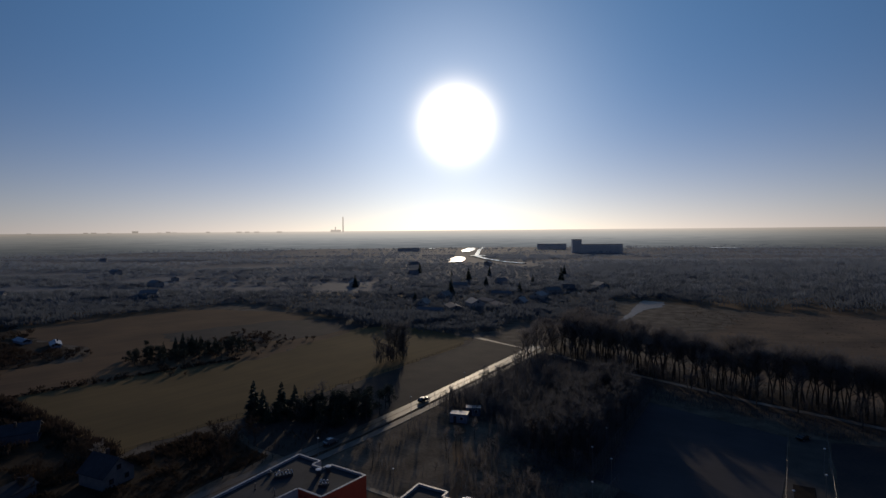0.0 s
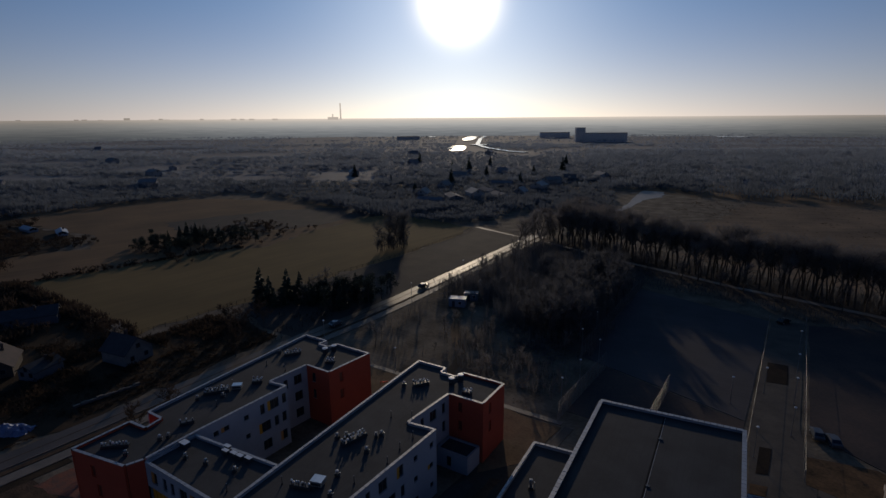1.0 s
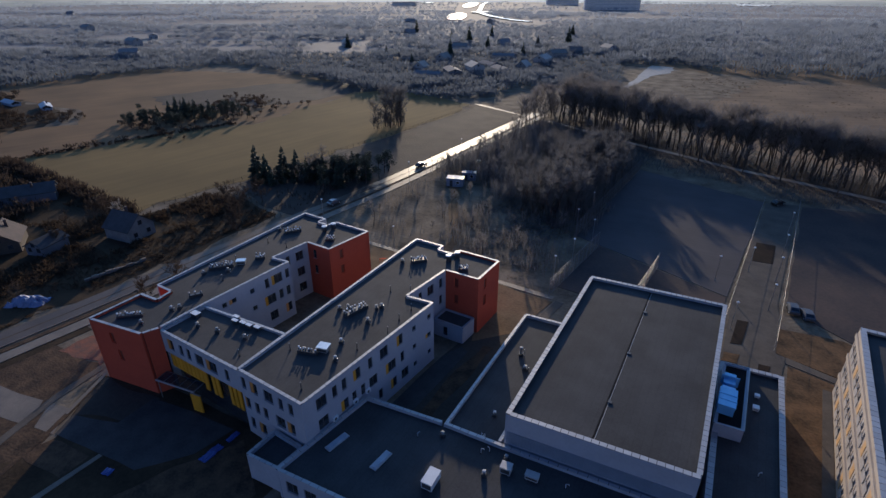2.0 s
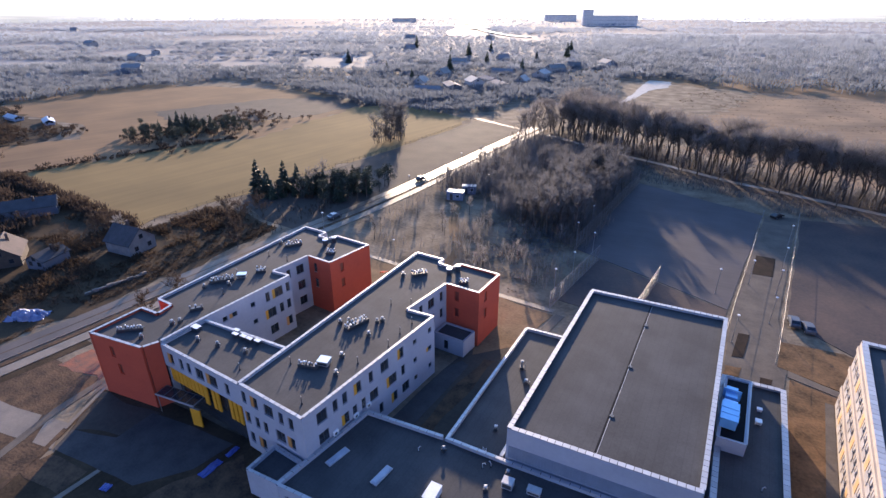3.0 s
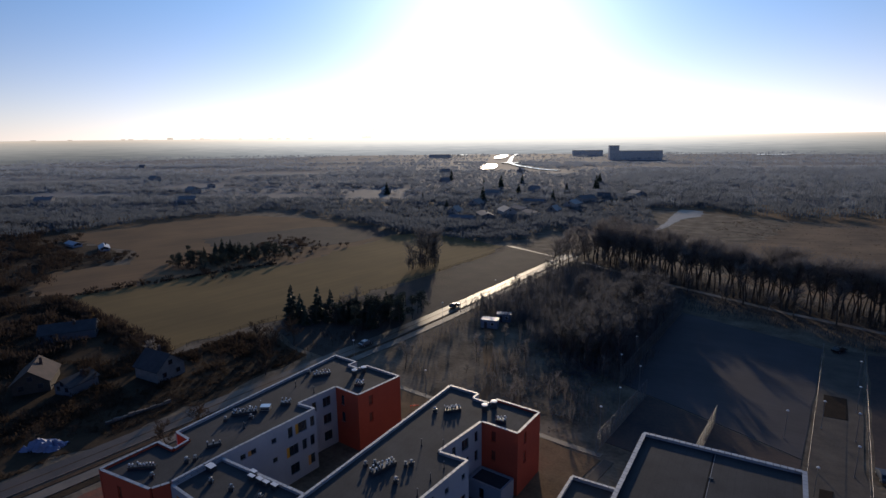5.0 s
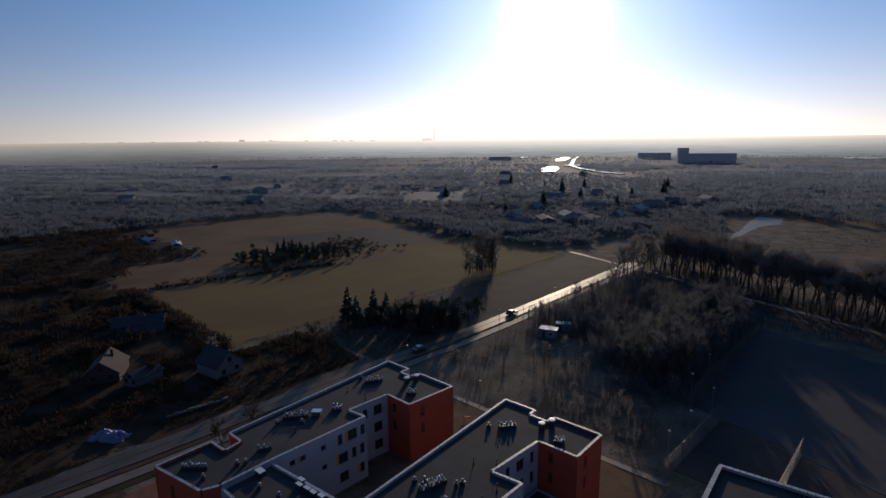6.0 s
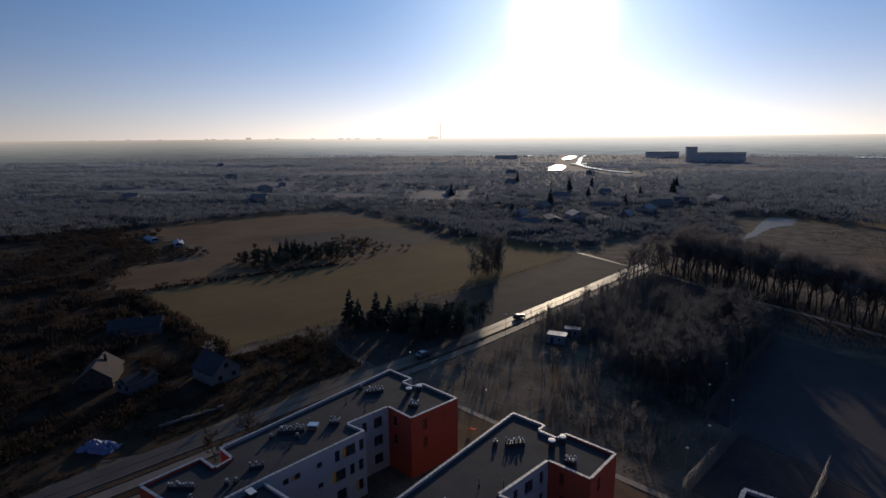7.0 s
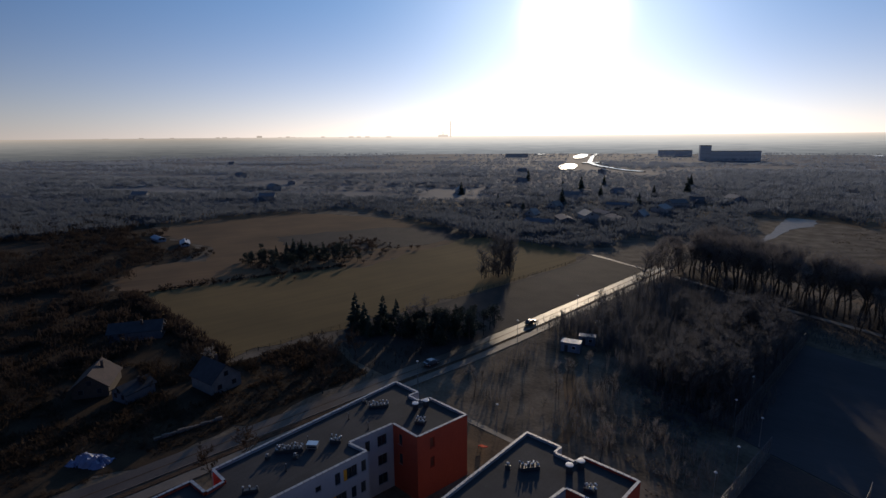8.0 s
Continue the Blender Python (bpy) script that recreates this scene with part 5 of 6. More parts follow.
def tufts(name, label, spots, mat, lo, hi, wide):
    """Small uneven clumps, uncountable, in one mesh."""
    verts, faces = [], []
    for x, y in spots:
        h, w = rnd.uniform(lo, hi), rnd.uniform(0.6, 1.3) * wide
        for k in range(4):
            a = rnd.uniform(0, math.pi)
            cx, cy = x + rnd.uniform(-w, w) * 0.5, y + rnd.uniform(-w, w) * 0.5
            dx, dy = math.cos(a) * w * 0.5, math.sin(a) * w * 0.5
            i = len(verts)
            verts += [(cx - dx, cy - dy, 0), (cx + dx, cy + dy, 0), (cx + dx * rnd.uniform(0, 1) + rnd.uniform(-w, w) * 0.2, cy + dy * rnd.uniform(0, 1), h * rnd.uniform(0.6, 1)), (cx - dx * rnd.uniform(0, 1), cy - dy * rnd.uniform(0, 1) + rnd.uniform(-w, w) * 0.2, h * rnd.uniform(0.5, 1))]
            faces.append((i, i + 1, i + 2, i + 3))
    me = bpy.data.meshes.new(name)
    me.from_pydata(verts, [], faces)
    me.materials.append(M[mat])
    return tagged(new(name, me), label, "undergrowth", kind="stuff")


def patchy(x, y, k):
    return noise.noise((x * 0.07, y * 0.07, k)) + 0.5 * noise.noise((x * 0.2, y * 0.2, k)) > rnd.uniform(-0.4, 0.5)


spots = [(rnd.uniform(-53, 3), rnd.uniform(56, 198)) for i in range(16000)]
spots += [(x, y) for x, y in [(rnd.uniform(-200, -71), rnd.uniform(-40, 62)) for i in range(12000)] if x > -101 or y < 33]
spots += [(x, belt_y(x) + rnd.uniform(-9, 24)) for x in [rnd.uniform(-48, 170) for i in range(7000)]]
spots = [(x, y) for x, y in spots if patchy(x, y, 1) and not (-44 < x < -29 and 86 < y < 116) and not (-99 < x < -86 and 18 < y < 34) and abs(y - belt_y(x)) > 1.2 and not (-55 < x < -2 and 55 < y < 120)]
tufts("undergrowth", "dry brown grass and brambles between bare trees", spots[::3], "scrub", 0.03, 0.10, 0.5)
spots = [(x, y) for x, y in [(rnd.uniform(-20, 240), rnd.uniform(185, 420)) for i in range(16000)] if patchy(x, y, 2)]
tufts("heath_tufts", "tufted dry heath grass", spots[::2], "scrub", 0.08, 0.25, 0.9)


# this sheet carries the garden trees' shade in its dark colour
sheet("garden_ground", [(-70.6, -48), (-70.2, 34), (-71.5, 56), (-100, 60), (-103, 33), (-150, 33), (-215, 33), (-240, 50), (-236, 66), (-258, 86), (-330, 84), (-430, 116), (-430, -120), (-240, -120)], 0.055, "garden", "brown garden ground with old grass, darkened for tree shade", "gardens", step=4, ragged=3.5)


# thickets: low tangled shrubs that nobody could count
def thicket(name, label, spots, lo, hi, mat="thicket"):
    verts, faces = [], []
    for x, y in spots:
        h = rnd.uniform(lo, hi)
        w = h * rnd.uniform(0.5, 0.9)
        for k in range(16):
            a, q = rnd.uniform(0, 2 * math.pi), rnd.random() ** 0.5
            cx, cy, z0 = x + math.cos(a) * w * q, y + math.sin(a) * w * q, h * rnd.uniform(-0.05, 0.35)
            z1 = z0 + h * rnd.uniform(0.3, 0.65) * (1.2 - 0.6 * q)
            s, b = rnd.uniform(0.06, 0.16) * h, rnd.uniform(0, math.pi)
            i = len(verts)
            verts += [(cx - math.cos(b) * s, cy - math.sin(b) * s, z0), (cx + math.cos(b) * s, cy + math.sin(b) * s, z0 + s), (cx + math.cos(a) * w * 0.35, cy + math.sin(a) * w * 0.35, z1)]
            faces.append((i, i + 1, i + 2))
    me = bpy.data.meshes.new(name)
    me.from_pydata(verts, [], faces)
    me.materials.append(M[mat])
    return tagged(new(name, me), label, "undergrowth", kind="stuff")


def open_garden(x, y):
    if x < -101 and y > 33 or -99 < x < -86 and 17 < y < 35 or -119 < x < -97 and -3 < y < 16 or -150 < x < -131 and 13 < y < 33 or -82 < x < -74.5 and -6 < y < 1:
        return False
    return noise.noise((x * 0.06, y * 0.06, 8)) > (-0.45 if x > -110 else -0.12)


spots = [(x, y) for x, y in [(-71.8 - 118 * rnd.random() ** 1.5, rnd.uniform(-40, 56)) for i in range(9000)] if open_garden(x, y)]
thicket("garden_thicket", "dark tangled winter shrubs in the gardens", [p for p in spots if p[0] < -84], 0.6, 2.0)
thicket("roadside_thicket", "low dark brambles beside the road", [p for p in spots if p[0] >= -84], 0.3, 0.8)
spots = [(x, y) for x, y in [(rnd.uniform(-50, 1), rnd.uniform(66, 196)) for i in range(5200)] if patchy(x, y, 6) and not (-48 < x < -34 and 92 < y < 118) and abs(y - belt_y(x)) > 2 and (y > 120 or x > -27 + 0.1 * (y - 60)) and x > -46 + 0.12 * (y - 60)]
thicket("wood_thicket", "grey-brown saplings and brambles in the wood", spots, 0.5, 1.5, "hazed_twig")


# ---- the distance ----
EDGE = [(-900, 180), (-330, 240), (-265, 313), (-210, 385), (-161, 424), (-99, 374), (-40, 312), (-10, 294), (14, 291), (30, 297), (44, 325), (57, 325), (100, 330), (106, 322), (139, 425), (188, 425), (194, 378), (219, 366), (287, 345), (420, 380), (900, 400)]


CHANNEL = [(132, 1680), (105, 1480), (88, 1290), (75, 1150), (85, 1040), (114, 920), (138, 880)]


def clear(X, Y):
    """Open land: fields this side of the woods' edge, the parking lot, the river."""
    for (ax, ay), (bx, by) in zip(EDGE, EDGE[1:]):
        if ax <= X <= bx and Y < ay + (by - ay) * (X - ax) / (bx - ax):
            return True
    if any(math.hypot(X - a, (Y - b + 30) * 0.5) < 26 for a, b in CHANNEL):
        return True
    return -25 < X < 150 and 930 < Y < 1700 and abs(X - 0.05 * Y) < 30


mid, mixed, distant = [], [], []


def strips(X, Y):
    """Long hedgerows and open meadows, lying across the view."""
    return noise.noise((X * 0.0045, Y * 0.016, 5)) + 0.6 * noise.noise((X * 0.016, Y * 0.03, 2))


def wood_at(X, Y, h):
    """Dark woods close by, paler materials further off: haze put into the colour."""
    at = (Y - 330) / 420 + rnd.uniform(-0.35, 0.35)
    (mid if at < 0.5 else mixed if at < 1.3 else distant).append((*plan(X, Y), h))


for i in range(6400):                                       # wood on the right
    X, Y = rnd.uniform(120, 900), rnd.uniform(345, 900)
    if X > 0.22 * Y + 40 and not clear(X, Y):
        wood_at(X, Y, rnd.uniform(7.5, 10.5))
for i in range(31000):                                      # village gardens and hedges, thinning out
    Y = 250 + 930 * rnd.random() ** 1.35
    X = rnd.uniform(-1.5, 0.5) * Y
    if Y > 430 and strips(X, Y) < rnd.uniform(-0.22, 0.02) and not (-40 < X < 260 and Y < 900) or clear(X, Y):
        continue
    wood_at(X, Y, rnd.uniform(4.0, 6.5) + 2.5 * (strips(X, Y) > 0.25))
for i in range(9000):                                       # far belts
    Y = 1000 + 690 * rnd.random()
    X = rnd.uniform(-1.4, 1.1) * Y
    if clear(X, Y) or strips(X, Y) < 0.0:
        continue
    wood_at(X, Y, rnd.uniform(6, 9))
far_trees("far_woods", "bare woods and village gardens tinted bluish for haze", mid)
far_trees("mixed_woods", "village woods with haze painted into paler twigs", mixed, "far_mixed")
far_trees("distant_woods", "far woods with haze painted into the palest twigs", distant, "far_birch")


def gable(name, w, d, h, rise, wall, roof, label):
    ob = thing(name, pose(0, 0, 0), label, "house")
    bm = B()
    prism(bm, [(-w / 2, -d / 2), (w / 2, -d / 2), (w / 2, d / 2), (-w / 2, d / 2)], -0.2, h)
    for s in (-1, 1):
        v = [bm.verts.new(p) for p in ((-w / 2, s * d / 2, h), (w / 2, s * d / 2, h), (0, s * d / 2, h + rise), (-w / 2, s * (d / 2 - 0.25), h), (w / 2, s * (d / 2 - 0.25), h), (0, s * (d / 2 - 0.25), h + rise))]
        bm.faces.new(v[:3]), bm.faces.new(v[3:])
    part("wall", bm, wall, ob)
    for s in (-1, 1):
        bm, o = B(), 0.4
        k = rise / (w / 2)
        a, b = (s * (w / 2 + o), h - o * k), (0, h + rise)
        t = 0.16
        pts = [(a[0], -d / 2 - o, a[1]), (a[0], d / 2 + o, a[1]), (0, d / 2 + o, b[1]), (0, -d / 2 - o, b[1])]
        lo = [bm.verts.new((p[0], p[1], p[2] + 0.02)) for p in pts]
        hi = [bm.verts.new((p[0], p[1], p[2] + 0.02 + t)) for p in pts]
        bm.faces.new(lo), bm.faces.new(hi[::-1])
        for i in range(4):
            bm.faces.new((lo[i], hi[i], hi[(i + 1) % 4], lo[(i + 1) % 4]))
        bmesh.ops.recalc_face_normals(bm, faces=bm.faces)
        part("roof", bm, roof, ob)
    part("chimney", box(B(), w * 0.12, d * 0.1, h + rise * 0.5, w * 0.12 + 0.6, d * 0.1 + 0.6, h + rise + 0.9), "tile", ob)
    for s in (-1, 1):
        for xx, zz in ((-w * 0.25, 1.6), (w * 0.25, 1.6), (0, h + rise * 0.35)):
            fr = part("window", box(B(), xx - 0.55, s * (d / 2 + 0.02) - 0.03, zz - 0.6, xx + 0.55, s * (d / 2 + 0.02) + 0.03, zz + 0.6), "frame", ob)
            part("pane", box(B(), xx - 0.45, s * (d / 2 + 0.05) - 0.03, zz - 0.5, xx + 0.45, s * (d / 2 + 0.05) + 0.03, zz + 0.5), "glass", fr)
    return ob


KINDS = [gable("house", 9, 11, 3.4, 3.6, "far_house", "far_roof", "rendered village house with a pitched tile roof"),
         gable("house", 10, 14, 5.5, 2.6, "far_house", "far_roof", "two-storey village house with a dark roof"),
         gable("house", 9, 18, 4.0, 1.4, "far_house", "grey_wall", "long village building with a grey sheet roof")]
first = set()
spots = []
HEART = [(42, 378), (60, 396), (24, 380), (36, 402), (8, 372), (-8, 357), (-14, 392), (2, 440), (18, 505), (78, 420), (118, 484), (150, 494), (96, 455), (52, 450)]
while len(spots) < 25:
    heart = len(spots) < len(HEART)                         # the village heart, seen over the road's end
    if heart:
        X, Y = HEART[len(spots)]
    else:
        Y = 430 + 650 * rnd.random() ** 1.1
        X = rnd.uniform(-0.9, 0.32) * Y
        if any((X - a) ** 2 + (Y - b) ** 2 < 700 for a, b in spots) or clear(X, Y):
            continue
    spots.append((X, Y))
    k = rnd.choice((0, 1, 2)) if heart else rnd.choice((0, 0, 0, 1, 1, 1, 0, 1, 2))
    m = BACK @ pose(X, Y, 0, 0, 0, rnd.choice((20, 110, 65, 155)) + rnd.uniform(-8, 8))
    if k not in first:
        first.add(k)
        KINDS[k].matrix_world = m
        KINDS[k]["group"] = "far village houses"
    else:
        copy_thing(KINDS[k], m)


def far_block(name, x, y, w, d, h, turn, label, storeys=9, cols=14):
    ob = thing(name, BACK @ pose(x, y, 0, 0, 0, turn), label, "apartment block")
    part("wall", prism(B(), [(-w / 2, -d / 2), (w / 2, -d / 2), (w / 2, d / 2), (-w / 2, d / 2)], -0.5, h), "far_wall", ob)
    part("roof", prism(B(), [(-w / 2 - 0.2, -d / 2 - 0.2), (w / 2 + 0.2, -d / 2 - 0.2), (w / 2 + 0.2, d / 2 + 0.2), (-w / 2 - 0.2, d / 2 + 0.2)], h, h + 0.6), "felt", ob)
    for c in range(cols + 1):
        part("pier", box(B(), -w / 2 + c * (w - 0.5) / cols, -d / 2 - 0.3, 0, -w / 2 + 0.5 + c * (w - 0.5) / cols, -d / 2 - 0.004, h), "far_wall", ob)
    for k in range(storeys):
        part("balcony_band", box(B(), -w / 2 + 0.2, -d / 2 - 0.25, (k + 0.55) * h / storeys, w / 2 - 0.2, -d / 2 - 0.01, (k + 0.85) * h / storeys), "far_house", ob)
    return ob


far_block("apartment_block", 384, 1290, 116, 14, 20.5, -4, "long hazy apartment block beyond the woods", 7, 16)
far_block("apartment_block", 330, 1286, 22, 16, 33, -4, "taller stair tower of the far apartment block", 12, 4)
far_block("apartment_block", 326, 1560, 85, 14, 15, 2, "second hazy apartment block further off", 5, 10)
far_block("apartment_block", -95, 1480, 60, 14, 9, 8, "low hazy block near the river", 3, 8)


def pool(name, X, Y, w, d, turn, label):
    pts = []
    for i in range(28):
        a = 2 * math.pi * i / 28
        k = 1 + 0.28 * noise.noise((math.cos(a) * 1.5, math.sin(a) * 1.5, X * 0.01))
        v = BACK @ pose(X, Y, 0, 0, 0, turn) @ Vector((w / 2 * k * math.cos(a), d / 2 * k * math.sin(a), 0))
        pts.append((v.x, v.y))
    tagged(link(name, prism(B(), pts, 0.5, 2.2), "water"), label, "water", kind="structure")


pool("water", 30, 1010, 34, 170, -4, "river bend shining in the low sun")
pool("water", 78, 1500, 34, 300, -6, "river reach shining in the low sun")
bm = B()
for (ax, ay), (bx, by) in zip(CHANNEL, CHANNEL[1:]):
    prism(bm, [plan(ax - 5, ay), plan(ax + 5, ay), plan(bx + 4, by), plan(bx - 4, by)], 0.5, 2.0)
tagged(link("water", bm, "water"), "narrow winding channel shining in the low sun", "water", kind="structure")
pool("water", 90, 1150, 60, 22, 10, "shining backwater by the river")
pool("water", -36, 1640, 34, 40, 0, "far pond shining under the sun")
pool("water", -78, 1690, 26, 25, 0, "far pond shining under the sun")
pool("water", 800, 1480, 90, 60, 0, "far pond shining in the haze")

# the far land, rising gently to the horizon, its haze painted as glow
bm = B()
sides, reach = 160, (1720, 2100, 2600, 3200, 3900, 4600)
rings = []
for r in reach:
    z = -1.0 + 58.6 * (r - 1720) / 2880
    rings.append([bm.verts.new((41 + r * math.cos(2 * math.pi * i / sides), -31 + r * math.sin(2 * math.pi * i / sides), z + (0.8 * noise.noise((math.cos(2 * math.pi * i / sides) * 40, math.sin(2 * math.pi * i / sides) * 40, r)) if r > 1720 else 0))) for i in range(sides)])
for lo, hi in zip(rings, rings[1:]):
    for i in range(sides):
        j = (i + 1) % sides
        bm.faces.new((lo[i], hi[i], hi[j], lo[j]))
tagged(link("backdrop", bm, "haze"), "rim of distant land glowing with painted haze", "distance", kind="structure")
# chimney and boiler house glow evenly in the painted haze tone
bm = B()
rod(bm, (0, 0, -1), (0, 0, 172), 7, 4.5, 16)
box(bm, -95, -20, -1, -22, 20, 70)
rod(bm, (-60, 0, -1), (-60, 0, 92), 5, 4, 10)
stack = tagged(link("power_station", bm, "silhouette"), "tall thin far chimney and boiler house in painted haze", "power station")
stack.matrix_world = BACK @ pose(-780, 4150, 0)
# skyline boxes glow in the same painted haze tone
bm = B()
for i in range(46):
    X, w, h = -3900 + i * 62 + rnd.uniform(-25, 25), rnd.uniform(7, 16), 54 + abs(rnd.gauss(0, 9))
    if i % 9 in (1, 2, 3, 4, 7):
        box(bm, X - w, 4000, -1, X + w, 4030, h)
tagged(link("far_skyline", bm, "silhouette"), "faint far city skyline in painted haze", "skyline", kind="structure").matrix_world = BACK


for X, Y in ((-22, 420), (8, 455), (70, 470), (44, 520), (-46, 470), (94, 540), (30, 590), (-90, 540), (128, 560), (12, 640), (60, 660), (-30, 700), (150, 640)):
    plant(FIRS, *plan(X, Y), 1.1, 1.7)


# ---- roof equipment ----
def cowl_row(x, y, z, dx, dy, n, label, rows=1):
    """A row of short ventilation pipes with white rounded cowls on a common base."""
    ob = thing("vent_pipe_row", pose(x, y, z, 0, 0, math.degrees(math.atan2(dy, dx))), label, "roof vent", "vent pipes on the school roof")
    ob_len = math.hypot(dx, dy)
    part("base", box(B(), -0.25, -0.28 * rows, 0.0, ob_len + 0.25, 0.28 * rows, 0.5), "frame", ob)
    for r in range(rows):
        for i in range(n):
            px, py = ob_len * i / max(1, n - 1) + rnd.uniform(-0.12, 0.12), (r - (rows - 1) / 2) * 0.62 + rnd.uniform(-0.16, 0.16)
            h, lean = rnd.uniform(0.66, 0.98), rnd.uniform(-0.06, 0.06)
            pipe = part("pipe", rod(B(), (px, py, 0.45), (px + lean, py, h), 0.11, 0.10, 8), "frame", ob)
            q = rnd.uniform(0.11, 0.17)
            bm = rod(B(), (px + lean, py, h - 0.02), (px + lean, py, h + 0.13), q * 0.85, q, 10)
            dome(bm, px + lean, py, h + 0.131, q, 0.07)
            part("cowl", bm, rnd.choice(("cowl", "cowl", "hood")), pipe, "pale rounded cowl")
            if rnd.random() < 0.35:
                part("elbow", rod(B(), (px + lean, py, h * 0.7), (px + 0.28, py + 0.2, h * 0.85), 0.07, 0.07, 6), "metal", pipe)
    return ob


def roof_vent(x, y, z, h=0.75, r=0.16, label="small roof vent with a flat pale hood"):
    ob = thing("roof_vent", pose(x, y, z, 0, 0, rnd.uniform(-15, 35)), label, "roof vent", "vents on the school roof")
    part("curb", box(B(), -r * 1.7, -r * 1.7, 0, r * 1.7, r * 1.7, 0.48), "frame", ob)
    part("pipe", rod(B(), (0, 0, 0.47), (0, 0, h), r * 1.1, r * 1.1, 10), "pole", ob)
    bm = box(B(), -r * 1.15, -r * 1.15, h, r * 1.15, r * 1.15, h + 0.10)
    v = [bm.verts.new((sx * k, sy * k, zz)) for k, zz in ((r * 1.3, h + 0.104), (r * 0.7, h + 0.16)) for sx, sy in ((-1, -1), (1, -1), (1, 1), (-1, 1))]
    bm.faces.new(v[4:]), bm.faces.new(v[3::-1])
    for i in range(4):
        bm.faces.new((v[i], v[(i + 1) % 4], v[4 + (i + 1) % 4], v[4 + i]))
    part("hood", bm, rnd.choice(("hood", "hood", "pole")), ob, "weathered pitched hood")
    if rnd.random() < 0.6:
        part("side_pipe", rod(B(), (r * 2.6, 0, 0.0), (r * 2.6, 0.1, h * 0.8), 0.06, 0.06, 6), "metal", ob)
    return ob


def hooded_vent(x, y, z, w=1.15, d=0.6, turn=3, h=0.7):
    ob = thing("hooded_vent", pose(x, y, z, 0, 0, turn), "dark box vent under a flat white plate", "roof vent", "box vents on the link roof")
    part("body", box(B(), -w / 2 + 0.1, -d / 2 + 0.08, 0, w / 2 - 0.1, d / 2 - 0.08, h - 0.05), "frame", ob)
    part("plate", box(B(), -w / 2, -d / 2, h - 0.045, w / 2, d / 2, h), "cowl", ob, "flat white plate")
    return ob


def rod_mast(x, y, z, h=1.15):
    ob = thing("lightning_rod", pose(x, y, z), "thin metal lightning rod on a concrete foot", "lightning rod", "lightning rods")
    bm = B()
    prism(bm, [(0.14 * math.cos(a), 0.14 * math.sin(a)) for a in [k * math.pi / 4 for k in range(8)]], 0, 0.16)
    part("foot", bm, "felt", ob)
    part("rod", rod(B(), (0, 0, 0.1), (0, 0, h), 0.06, 0.05, 6), "frame", ob)
    part("tip", rod(B(), (0, 0, h), (0, 0, h + 0.1), 0.075, 0.06, 6), "hood", ob)
    return ob


def drum_vent(x, y, z, r=0.58, h=1.05):
    ob = thing("drum_vent", pose(x, y, z), "round drum vent with a flat white lid", "roof vent", "drum vents")
    part("drum", rod(B(), (0, 0, 0), (0, 0, h), r * 0.85, r * 0.85, 18), "frame", ob)
    bm = rod(B(), (0, 0, h), (0, 0, h + 0.12), r, r, 18)
    dome(bm, 0, 0, h + 0.121, r * 0.98, 0.03, 18)
    part("lid", bm, "cowl", ob, "flat white lid")
    return ob


def air_unit(x, y, z, w, d, h, turn, label, mat="metal"):
    ob = thing("air_handling_unit", pose(x, y, z, 0, 0, turn), label, "ventilation unit")
    for sx in (-1, 1):
        part("skid", box(B(), sx * w * 0.35 - 0.06, -d / 2, 0, sx * w * 0.35 + 0.06, d / 2, 0.14), "pole", ob)
    body = part("casing", box(B(), -w / 2, -d / 2, 0.14, w / 2, d / 2, h), mat, ob)
    part("lid", box(B(), -w / 2 - 0.05, -d / 2 - 0.05, h, w / 2 + 0.05, d / 2 + 0.05, h + 0.06), mat, body)
    part("louvre", box(B(), -w / 2 + 0.1, -d / 2 - 0.03, 0.3, w / 2 - 0.1, -d / 2 - 0.003, h - 0.2), "frame", body)
    return ob


def skylight(x, y, z, w, d, turn, h=0.35):
    ob = thing("skylight", pose(x, y, z, 0, 0, turn), "low rectangular skylight with a pale curb", "skylight", "skylights")
    part("curb", box(B(), -w / 2, -d / 2, 0, w / 2, d / 2, h), "coping", ob)
    bm = B()
    a = [bm.verts.new(p) for p in ((-w / 2 + .06, -d / 2 + .06, h + .004), (w / 2 - .06, -d / 2 + .06, h + .004), (w / 2 - .06, d / 2 - .06, h + .004), (-w / 2 + .06, d / 2 - .06, h + .004))]
    b = [bm.verts.new(p) for p in ((-w / 2 + .2, -d / 2 + .2, h + .14), (w / 2 - .2, -d / 2 + .2, h + .14), (w / 2 - .2, d / 2 - .2, h + .14), (-w / 2 + .2, d / 2 - .2, h + .14))]
    bm.faces.new(b)
    for i in range(4):
        bm.faces.new((a[i], a[(i + 1) % 4], b[(i + 1) % 4], b[i]))
    part("dome", bm, "tarp", ob, "milky plastic dome")
    return ob


ZR, ZL, ZM = 11.12, 11.22, 10.87
cowl_row(-8.3, 7.5, ZR, 2.3, 0.8, 8, "row of white cowled vent pipes on the wing roof")
air_unit(-5.7, 9.7, ZR, 1.6, 1.4, 0.85, 18, "pale box-shaped ventilation unit on the wing roof")
cowl_row(-8.9, 17.9, ZR, 0.7, 3.6, 8, "cluster of white cowled vent pipes on the wing roof", 2)
cowl_row(-10.7, 38.0, ZR, 1.4, 1.9, 6, "row of white cowled vent pipes near the end block", 2)
for x, y in ((-4.8, 12.3), (-2.7, 8.9), (-10.1, 19.6), (-11.0, 18.6), (-6.2, 22.0), (-5.0, 18.5), (-12.3, 36.9), (-5.8, 22.8)):
    roof_vent(x, y, ZR)
